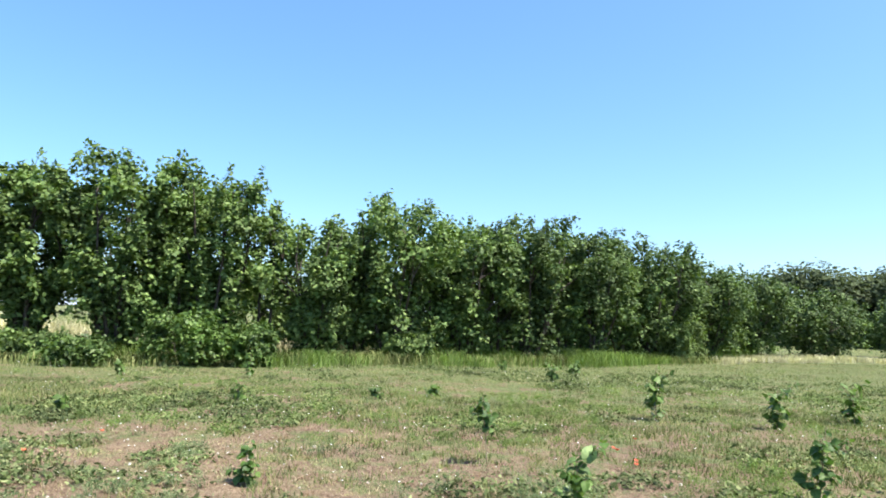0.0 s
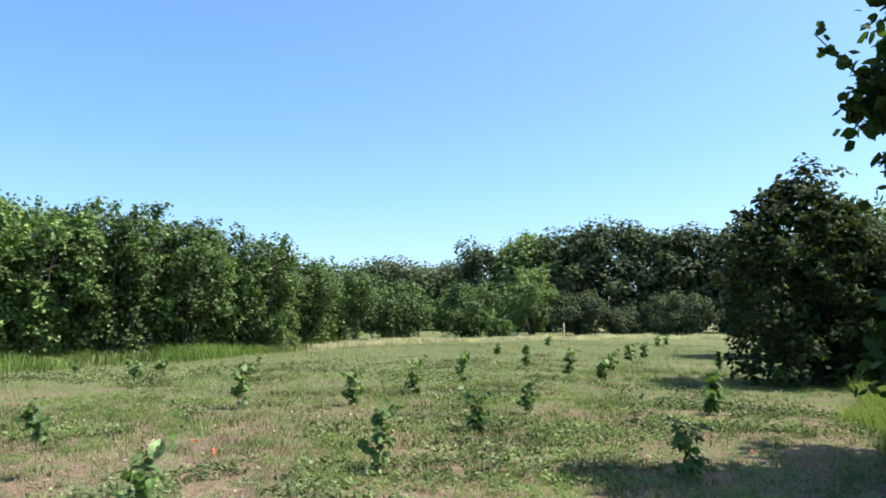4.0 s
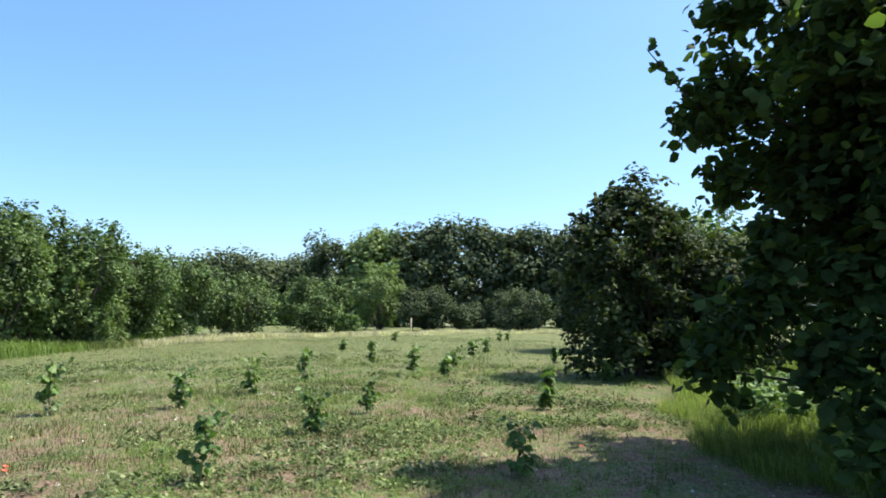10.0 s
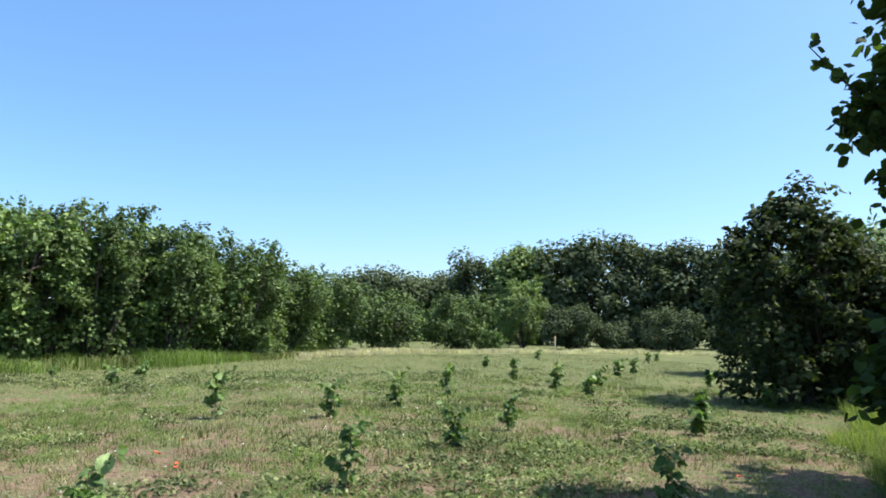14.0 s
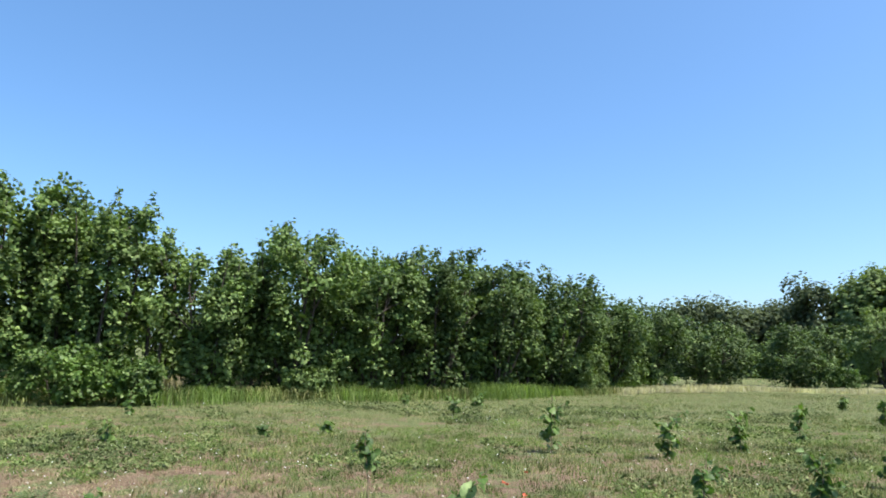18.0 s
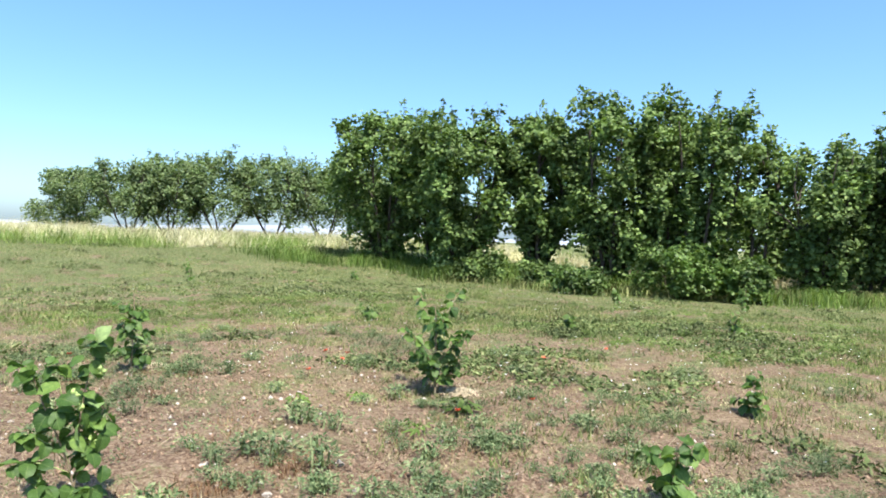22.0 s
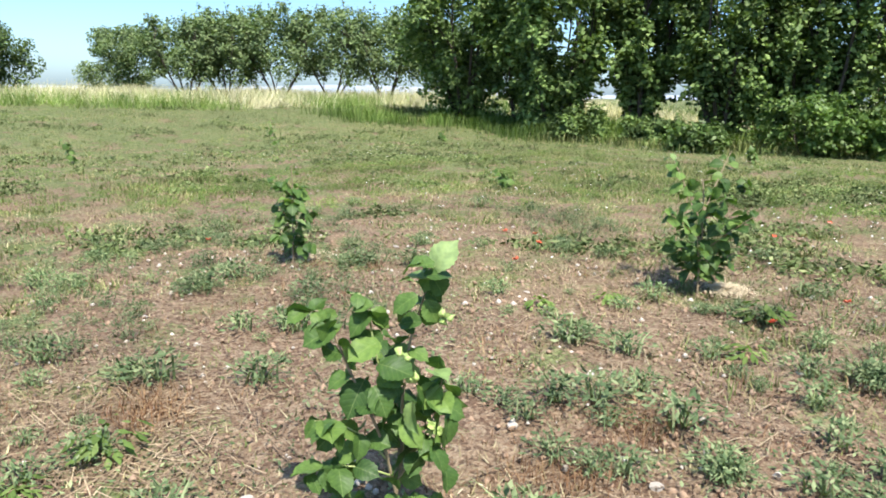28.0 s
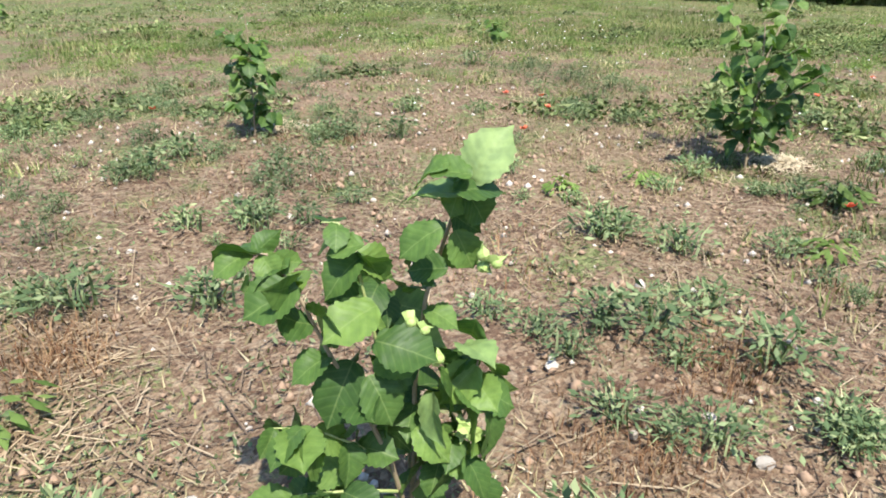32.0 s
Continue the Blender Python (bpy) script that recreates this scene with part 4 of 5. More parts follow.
def put_leaf(parent, at, along, normal, size, me):
    """A leaf that grows from a place, along a way, its face towards normal."""
    y = Vector(along).normalized()
    z = (Vector(normal) - Vector(normal).dot(y) * y).normalized()
    x = y.cross(z)
    ob = new("leaf", me)
    ob.parent = parent
    ob.matrix_local = Matrix.Translation(at) @ Matrix((x, y, z)).transposed().to_4x4() @ Matrix.Diagonal((size, size, size, 1))
    return ob


def sapling_paths(rng, h, spread, bare=0.1, twigs=4):
    """The stem and side shoots of a sapling, as paths."""
    q = np.linspace(0, 1, 7)[:, None]
    lean = rng.normal(0, 0.05, 2) * h
    stem = np.c_[q * lean + rng.normal(0, 0.008, (7, 2)) * q, q * h]
    paths = [np.c_[stem, 0.009 * h * (1 - 0.75 * q[:, 0]) + 0.0015]]
    for k in range(twigs):
        f = bare + (0.75 - bare) * (k + rng.uniform(0, 0.6)) / twigs
        s = np.array([np.interp(f, q[:, 0], stem[:, c]) for c in range(3)])
        a = k * 2.4 + rng.uniform(0, 1)
        d = np.array([math.cos(a), math.sin(a), rng.uniform(0.6, 1.6)]) * spread * rng.uniform(0.6, 1.1) * (0.55 + 0.95 * f)
        w = np.linspace(0, 1, 5)[:, None]
        p = s + d * w
        p[:, 2] -= 0.12 * spread * w[:, 0] ** 2
        paths.append(np.c_[p, 0.005 * h * (1 - 0.7 * w[:, 0]) + 0.001])
    return paths


def make_sapling(place, h, seed, label, spread=0.28, leaf=0.105, bare=0.12, twigs=4, per=9, split=True, group="hazel saplings"):
    rng = np.random.default_rng(seed)
    x, y = place
    t = thing("hazel_sapling", (x, y, float(ground_z(x, y))), label, "sapling", group)
    paths = sapling_paths(rng, h, spread, bare, twigs)
    v, f = tubes(paths[:1], 6)
    piece("stem", mesh_of("stem", v, f, M_TWIG, True), t)
    wood = [t.children[0]]
    for p in paths[1:]:
        v, f = tubes([p], 5)
        wood.append(piece("branch", mesh_of("branch", v, f, M_TWIG, True), t))
    at, along, nrm, size, grown = [], [], [], [], []
    for n, p in enumerate(paths):
        m = per + 5 if n == 0 else per
        for k in range(m):
            q = (bare + 0.1 if n == 0 else 0.25) + (1 - (bare + 0.1 if n == 0 else 0.25)) * (k + 0.5) / m
            c = np.array([np.interp(q * (len(p) - 1), range(len(p)), p[:, j]) for j in range(3)])
            a = k * 2.6 + rng.uniform(-0.5, 0.5) + n
            d = np.array([math.cos(a), math.sin(a), rng.uniform(-0.55, 0.45)])
            at.append(c + d * 0.012)
            grown.append(wood[n])
            along.append(d)
            nrm.append(np.array([0.5 * math.cos(a) + 0.3, 0.5 * math.sin(a) - 0.15, 0.8]) + rng.normal(0, 0.45, 3))
            size.append(leaf * rng.uniform(0.65, 1.15) * (1 - 0.25 * (q > 0.85)))
    if split:
        for k, (c, d, nn, s) in enumerate(zip(at, along, nrm, size)):
            put_leaf(grown[k], c, d, nn, s, PALE_LEAF if k % 17 == 5 else SMALL_LEAVES[k % 6])
    else:
        at, along, size = np.array(at), unit(np.array(along)), np.array(size) * 1.15
        v, f = leaf_cards(rng, at + along * size[:, None] * 0.5, np.array(nrm), size, 0.9, 0.1, along)
        piece("foliage", mesh_of("foliage", v, f, M_SAPLEAF), t)
    return t


SAP = "young hazel sapling with broad green leaves on bare soil"
for k, (x, y, h, spread, bare, twigs, per, lab) in enumerate([
        (-4.44, 4.65, 0.79, 0.34, 0.05, 12, 12, "bushy hazel sapling with hanging leaves above a dark shadow"),
        (-7.03, 3.04, 0.78, 0.22, 0.05, 8, 8, "slim hazel sapling with a thin leafy leader"),
        (-6.05, -0.3, 1.08, 0.34, 0.2, 10, 9, "hazel sapling with a bare grey lower stem"),
        (0.68, 6.0, 0.5, 0.22, 0.05, 6, 9, "low hazel sapling with one pale upturned leaf"),
        (-0.11, 7.76, 0.76, 0.14, 0.5, 4, 9, "hazel sapling with leaves only at its top"),
        (2.79, 6.44, 0.74, 0.18, 0.03, 6, 9, "narrow hazel sapling with drooping brownish leaves"),
        (4.76, 7.93, 0.56, 0.2, 0.03, 7, 9, SAP),
        (5.32, 4.93, 0.5, 0.2, 0.03, 7, 9, "hazel sapling standing in the tree's shade"),
        (-2.3, 6.35, 0.3, 0.14, 0.05, 4, 7, "small stunted hazel sapling among weeds"),
        (6.34, 9.14, 0.58, 0.16, 0.03, 6, 8, SAP),
        (-1.83, 3.79, 0.4, 0.2, 0.03, 6, 8, "low spreading hazel sapling among weeds")]):
    grown = make_sapling((x, y), h, 600 + k, lab, spread, 0.092 if k < 3 else 0.088, bare, twigs, per + 4 if k in (1, 2) else per + 2)
    if k == 3:
        put_leaf(grown, (0.06, -0.03, 0.43), (0.25, 0.0, 1.0), (-0.1, -1.0, 0.4), 0.15, PALE_LEAF)
for k, (x, y, h) in enumerate([
        (2.55, 11.7, 0.91), (4.25, 11.2, 0.62), (5.97, 12.4, 0.68), (7.88, 13.97, 0.78), (10.45, 13.4, 0.82), (10.74, 12.6, 0.52), (15.83, 17.25, 0.7), (12.73, 14.6, 0.47),
        (12.19, 17.74, 0.68), (8.79, 7.73, 0.34), (10.94, 9.58, 0.46), (16.11, 13.93, 0.5), (13.24, 9.9, 0.38), (1.38, 18.2, 0.45), (2.25, 21.3, 0.26), (14.26, 22.76, 0.45),
        (20.6, 28.25, 0.52), (26.71, 26.48, 0.57), (24.92, 25.25, 0.54), (17.93, 18.83, 0.6)]):
    make_sapling((x, y), h, 700 + k, SAP, 0.2, 0.13, 0.06, 6, 8, split=False)
for k, (x, y, h) in enumerate([
        (-1.31, 13.85, 0.25), (-4.3, 11.28, 0.42), (-6.4, 9.85, 0.25), (-8.6, 15.2, 0.42), (-5.9, 16.14, 0.57), (-2.27, 12.91, 0.22), (0.07, 20.4, 0.26),
        (-10.13, 1.23, 0.58), (-17.19, 8.71, 0.75), (-16.8, 4.14, 0.4), (-16.75, 13.8, 0.26), (-30.5, 9.9, 0.35), (-9.04, 7.8, 0.16)]):
    make_sapling((x, y), h, 740 + k, "thin young hazel sapling in short grass", 0.13, 0.11, 0.1, 3, 6, split=False)


def near_sapling():
    """The sapling that the walk ends at: an upright stem, arching side shoots, large leaves and clusters of nuts.
    Places are across, in depth and up from its foot, as seen from where the walk ends."""
    rng = np.random.default_rng(77)
    t = thing("hazel_sapling", (-3.82, 1.375, 0.0), "hazel sapling with arching shoots and clusters of pale green nuts", "sapling", "hazel saplings")
    t.scale = (0.885, 0.885, 0.885)
    ax, ay = np.array([0.599, 0.80, 0]), np.array([-0.80, 0.599, 0])

    def spot(u, d, w):
        return ax * (u - 0.075 * w * min(1.0, max(0.0, u) / 0.1)) + ay * d + np.array([0, 0, w])

    shoots = [
        ("stem", M_TWIG, 0.0085, [(0.02, 0, -0.02), (0.06, 0, 0.1), (0.1, 0.01, 0.2), (0.115, 0.01, 0.31), (0.13, 0.0, 0.5), (0.17, 0.01, 0.7), (0.235, 0, 0.88), (0.28, -0.01, 1.01)]),
        ("branch", M_TWIG, 0.0065, [(0.08, 0, 0.16), (0.05, -0.03, 0.33), (0.0, -0.05, 0.45), (-0.08, -0.05, 0.635), (-0.13, -0.04, 0.764), (-0.175, -0.02, 0.825), (-0.21, 0, 0.82)]),
        ("branch", M_SHOOT, 0.0045, [(0.06, 0.0, 0.5), (0.04, -0.02, 0.6), (0.013, -0.03, 0.682), (-0.019, -0.03, 0.824), (-0.045, -0.02, 0.88), (-0.075, 0, 0.875)]),
        ("branch", M_SHOOT, 0.004, [(0.05, -0.02, 0.3), (-0.03, -0.05, 0.4), (-0.12, -0.06, 0.46), (-0.2, -0.06, 0.47)]),
        ("branch", M_SHOOT, 0.004, [(0.06, -0.02, 0.24), (-0.04, -0.08, 0.31), (-0.15, -0.1, 0.33), (-0.22, -0.1, 0.3)]),
        ("branch", M_TWIG, 0.005, [(0.1, 0.0, 0.22), (0.17, -0.03, 0.33), (0.23, -0.04, 0.46), (0.27, -0.03, 0.6)]),
        ("branch", M_TWIG, 0.005, [(0.1, 0.02, 0.25), (0.12, 0.12, 0.4), (0.1, 0.18, 0.55), (0.06, 0.2, 0.68)]),
        ("branch", M_TWIG, 0.004, [(0.05, 0.0, 0.08), (-0.02, -0.08, 0.15), (-0.08, -0.12, 0.2)]),
        ("branch", M_TWIG, 0.004, [(0.06, 0.0, 0.1), (0.14, -0.06, 0.15), (0.21, -0.08, 0.17)]),
    ]
    for n, (name, mat, r, way) in enumerate(shoots):
        p = np.array([spot(*q) for q in way])
        v, f = tubes([np.c_[p, r * np.linspace(1, 0.35, len(p))]], 7)
        shoot = piece(name, mesh_of(name, v, f, mat, True), t)
        m = [22, 17, 6, 9, 9, 20, 22, 16, 16][n]
        for k in range(m):
            q = 0.3 + 0.7 * (k + 0.5) / m
            c = np.array([np.interp(q * (len(p) - 1), range(len(p)), p[:, j]) for j in range(3)])
            a = k * 2.6 + rng.uniform(-0.5, 0.5) + n
            d = np.array([math.cos(a), math.sin(a), rng.uniform(-0.6, 0.3)])
            put_leaf(shoot, c, d, np.array([0.3 * math.cos(a), 0.3 * math.sin(a), 1.0]) - 0.3 * ay + rng.normal(0, 0.75, 3), 0.092 * rng.uniform(0.55, 1.25), LEAVES[(k + n) % 6])
    # large leaves: across, up, length, the way the tip points in degrees, pale or not
    upper = [(0.27, 0.99, 0.115, 75, 1), (0.25, 0.96, 0.1, 20, 0), (0.24, 0.99, 0.09, 160, 0), (0.26, 0.93, 0.095, -60, 0), (0.23, 0.95, 0.12, 150, 1), (0.20, 0.99, 0.09, 190, 0), (0.18, 0.88, 0.095, 200, 0), (0.24, 0.84, 0.09, -70, 0), (0.19, 0.79, 0.09, 180, 0),
             (-0.02, 0.85, 0.08, 190, 0), (-0.03, 0.81, 0.095, 200, 0), (0.01, 0.82, 0.09, -50, 0), (0.01, 0.74, 0.12, 175, 0), (-0.16, 0.81, 0.09, 185, 0), (-0.15, 0.77, 0.12, 195, 0)]
    middle = [(-0.21, 0.80, 0.05, 240, 1), (-0.08, 0.65, 0.145, 215, 0), (-0.05, 0.57, 0.135, 235, 0), (0.01, 0.57, 0.11, -60, 0), (0.05, 0.67, 0.127, 5, 0), (0.26, 0.64, 0.11, -95, 0),
              (0.24, 0.64, 0.105, 60, 1), (0.05, 0.48, 0.09, -70, 0), (0.03, 0.61, 0.09, 20, 0), (-0.16, 0.48, 0.10, 180, 0), (-0.14, 0.43, 0.09, 215, 0), (-0.01, 0.39, 0.10, 10, 0)]
    lower = [(-0.07, 0.35, 0.105, 185, 0), (-0.15, 0.30, 0.105, 205, 0), (0.08, 0.24, 0.10, 235, 0), (0.17, 0.32, 0.085, -90, 0), (0.23, 0.36, 0.105, -50, 0), (0.26, 0.26, 0.10, -75, 0),
             (0.15, 0.50, 0.105, -115, 1), (0.14, 0.43, 0.095, -30, 0), (0.28, 0.45, 0.105, -80, 0), (0.10, 0.58, 0.095, -120, 0), (0.19, 0.56, 0.105, -60, 0), (0.23, 0.52, 0.09, -20, 0)]
    foot = [(-0.12, 0.16, 0.11, 200, 0), (-0.06, 0.1, 0.12, 250, 0), (0.02, 0.12, 0.11, -80, 0), (0.1, 0.13, 0.1, -60, 0), (0.17, 0.15, 0.11, -30, 0), (0.22, 0.13, 0.09, 0, 0), (-0.1, 0.21, 0.1, 150, 0)]
    for k, (u, w, ln, a, pale) in enumerate(upper + middle + lower + foot):
        c, s = math.cos(radians(a)), math.sin(radians(a))
        d = ax * c + np.array([0, 0, 0.75 * s]) - ay * rng.uniform(-0.9, 1.1)
        nrm = np.array([0.35, -0.15, 1.0]) - ay * 0.15 + rng.normal(0, 0.4, 3)
        put_leaf(t, spot(u - 0.25 * ln * c, -0.05 + rng.uniform(-0.04, 0.02), w - 0.25 * ln * s), d, nrm, ln * 0.9, PALE_LEAF if pale else LEAVES[k % 6])
    # nuts in frilled husks, three together
    def husk_mesh():
        bm = bmesh.new()
        bmesh.ops.create_icosphere(bm, subdivisions=2, radius=0.011)
        for q in bm.verts:
            if q.co.z > 0.002:
                k = 1.0 + rng.choice([0.0, 0.2, 1.3])
                q.co = Vector((q.co.x * k, q.co.y * k, q.co.z * (0.6 + 0.4 * k) + rng.normal(0, 0.002)))
        me = bpy.data.meshes.new("husk")
        bm.to_mesh(me)
        bm.free()
        me.materials.append(M_NUT)
        return me

    for (u, w) in [(0.283, 0.81), (0.163, 0.614), (0.226, 0.432), (0.14, 0.68)]:
        for b in range(3):
            ob = piece("husk", husk_mesh(), t, "pale green frilled nut husk")
            ob.matrix_local = Matrix.Translation(spot(u + 0.016 * math.cos(2.1 * b), -0.08 + 0.008 * b, w + 0.016 * math.sin(2.1 * b))) @ pose(0, 0, 0, rng.uniform(30, 110), rng.uniform(-40, 40), rng.uniform(0, 360))


near_sapling()


# ---------------- weeds, flowers, stones ----------------
def weed_mesh(seed, kind):
    """A tuft: narrow arching leaves, or a rosette of broad ones."""
    rng = np.random.default_rng(seed)
    n = 12 if kind == "narrow" else 46
    a = rng.uniform(0, 2 * np.pi, n)
    out = np.stack([np.cos(a), np.sin(a), np.zeros(n)], 1)
    if kind == "narrow":
        at = out * rng.uniform(0, 0.06, n)[:, None]
        v, f = blades(rng, at, rng.uniform(0.04, 0.15, n), rng.uniform(0.004, 0.01, n), 0.9)
        k = 120
        b = rng.integers(0, 11, k) * 0.57 + rng.normal(0, 0.12, k)
        far = rng.uniform(0.1, 1, k)
        o = np.stack([np.cos(b), np.sin(b), np.zeros(k)], 1) * (0.11 * far)[:, None]
        c = o + np.array([0, 0, 1.0]) * (0.012 + 0.085 * (1 - far ** 2) * rng.uniform(0.4, 1.0, k) + 0.03 * far)[:, None]
        v2, f2 = fine_leaves(rng, c, rng.normal(0, 0.7, (k, 3)) + np.array([0, 0, 1.0]), rng.uniform(0.013, 0.034, k), 0.4, 0.08, o + rng.normal(0, 0.03, (k, 3)) + np.array([0, 0, 0.03]))
        ray = np.arange(11) * 0.57
        way = np.stack([np.cos(ray), np.sin(ray), np.zeros(11)], 1)
        side = np.stack([-np.sin(ray), np.cos(ray), np.zeros(11)], 1) * 0.0025
        foot = np.array([0, 0, 0.004])
        v3 = np.stack([foot - side, foot + side, way * 0.06 + np.array([0, 0, 0.055]) + side, way * 0.11 + np.array([0, 0, 0.045]), way * 0.06 + np.array([0, 0, 0.055]) - side], 1).reshape(-1, 3)
        f3 = (np.array([[0, 1, 2], [0, 2, 4], [4, 2, 3]])[None] + 5 * np.arange(11)[:, None, None]).reshape(-1, 3)
        return mesh_of("weed", np.concatenate([v, v2, v3]), np.concatenate([f, f2 + len(v), f3 + len(v) + len(v2)]), M_WEED)
    c = out * rng.uniform(0.02, 0.1, n)[:, None] + np.array([0, 0, 1.0]) * rng.uniform(0.015, 0.07, n)[:, None]
    v, f = leaf_cards(rng, c, out * 0.4 + np.array([0, 0, 1.0]) + rng.normal(0, 0.2, (n, 3)), rng.uniform(0.03, 0.065, n), 0.42, 0.08, out)
    return mesh_of("weed", v, f, M_LUSH)


WEEDS = [weed_mesh(s, "narrow") for s in range(4)] + [weed_mesh(9 + s, "broad") for s in range(2)]


def build_weeds():
    rng = np.random.default_rng(41)
    spots = [(-4.86, 0.66), (-4.89, 0.95), (-4.33, 0.9), (-5.08, 1.68), (-5.4, 1.33), (-7.45, 1.57), (-6.71, 2.18), (-6.88, 2.47), (-6.21, 2.67), (-4.91, 3.52), (-4.58, 3.94), (-3.87, 4.37), (-3.68, 3.68),
             (-3.22, 3.37), (-3.49, 1.69), (-3.07, 1.97), (-2.96, 2.65), (-4.34, 2.3), (-4.14, 2.33), (-4.01, 2.52), (-3.88, 2.64), (-3.82, 2.92), (-4.46, 3.18), (-4.14, 3.28), (-5.91, 5.05), (-4.54, 5.96)]
    more = [(-3.81, 5.24), (-6.35, 3.71), (-6.64, 3.38), (-8.09, 6.32), (-9.31, 5.25), (-3.23, 2.49), (-3.49, 2.25), (-3.73, 2.14), (-8.16, 1.95), (-7.59, 1.37), (-3.17, 3.83), (-3.52, 2.74), (-6.89, 4.31), (-6, 1)]
    n = 0
    for (x, y) in spots + more:
        for k in range(1 + (n % 3 == 0)):
            px, py = x + k * rng.uniform(-0.16, 0.16), y + k * rng.uniform(-0.16, 0.16)
            broad = n in (1, 2, 14, 16, 17, 18)
            ob = new("weed", WEEDS[4 + n % 2] if broad else WEEDS[n % 4])
            s = rng.uniform(0.85, 1.6) * (1.0 if k == 0 else 0.75)
            ob.matrix_world = Matrix.Translation((px, py, float(ground_z(px, py)))) @ pose(0, 0, 0, 0, 0, rng.uniform(0, 360)) @ Matrix.Diagonal((s * 1.15, s * 1.15, s, 1))
            tagged(ob, "bright green broad-leaved weed on bare soil" if broad else "grey-green feathery weed tuft on bare soil", "weed", "weeds near the sapling")
            n += 1
    # the rest of the field's weeds, in drifts
    xy = np.concatenate([scatter(rng, 5200, -13, 3, -3, 15), scatter(rng, 4600, 0, 15, 3, 17), scatter(rng, 3200, -28, 22, -6, 28)])
    r = np.hypot(xy[:, 0] + 3.5, xy[:, 1] - 1.8)
    k = (0.62 * value_noise(xy, 0.7, 51) + 0.5 * value_noise(xy, 2.4, 52) + 0.012 * np.minimum(r, 15) + 0.4 * rng.random(len(xy)) > 0.86) & (xy[:, 1] < field_edge(xy[:, 0])) & (r > 0.5)
    xy = xy[k]
    base = []
    for me in WEEDS[:4]:
        v = np.empty(len(me.vertices) * 3, np.float32)
        me.vertices.foreach_get("co", v)
        f = np.empty(len(me.polygons) * 3, np.int32)
        me.loops.foreach_get("vertex_index", f)
        base.append((v.reshape(-1, 3), f.reshape(-1, 3)))
    away = np.hypot(xy[:, 0] + 3, xy[:, 1] - 2)
    for part_xy, mat, lab in ((xy[away < 6.5], M_WEED, "grey-green weeds scattered over the soil"), (xy[away >= 6.5], M_LUSH, "low green weeds scattered over the field")):
        vs, fs, off = [], [], 0
        for q, (x, y) in enumerate(part_xy):
            v, f = base[q % 4]
            a, s = rng.uniform(0, 6.28), rng.uniform(0.45, 1.3)
            c, d = math.cos(a) * s, math.sin(a) * s
            far = math.hypot(x + 3, y - 2)
            f = f[::8] if far > 14 else f[::6] if far > 9 else f[::4] if far > 6 else f[::2] if far > 3 else f
            wide = 1.35 if far > 9 else 1.15 if far > 5 else 1.0
            vs.append(np.stack([wide * (v[:, 0] * c - v[:, 1] * d) + x, wide * (v[:, 0] * d + v[:, 1] * c) + y, v[:, 2] * s + ground_z(x, y)], 1))
            fs.append(f + off)
            off += len(v)
        tagged(new("weeds", mesh_of("weeds", np.concatenate(vs), np.concatenate(fs), mat)), lab, "weeds", "", "stuff")


build_weeds()


def stone_mesh(seed):
    rng = np.random.default_rng(seed)
    bm = bmesh.new()
    bmesh.ops.create_icosphere(bm, subdivisions=2, radius=1)
    f = rng.uniform(0.6, 1.0, 3) * np.array([1.0, 0.8, 0.5])
    for v in bm.verts:
        k = 1 + 0.22 * noise.noise(v.co * 1.7 + Vector((seed * 3.1, 0, 0))) + 0.1 * noise.noise(v.co * 4)
        v.co = Vector((v.co.x * f[0] * k, v.co.y * f[1] * k, v.co.z * f[2] * k))
    me = bpy.data.meshes.new("stone")
    bm.to_mesh(me)
    bm.free()
    me.materials.append(M_STONE)
    return me


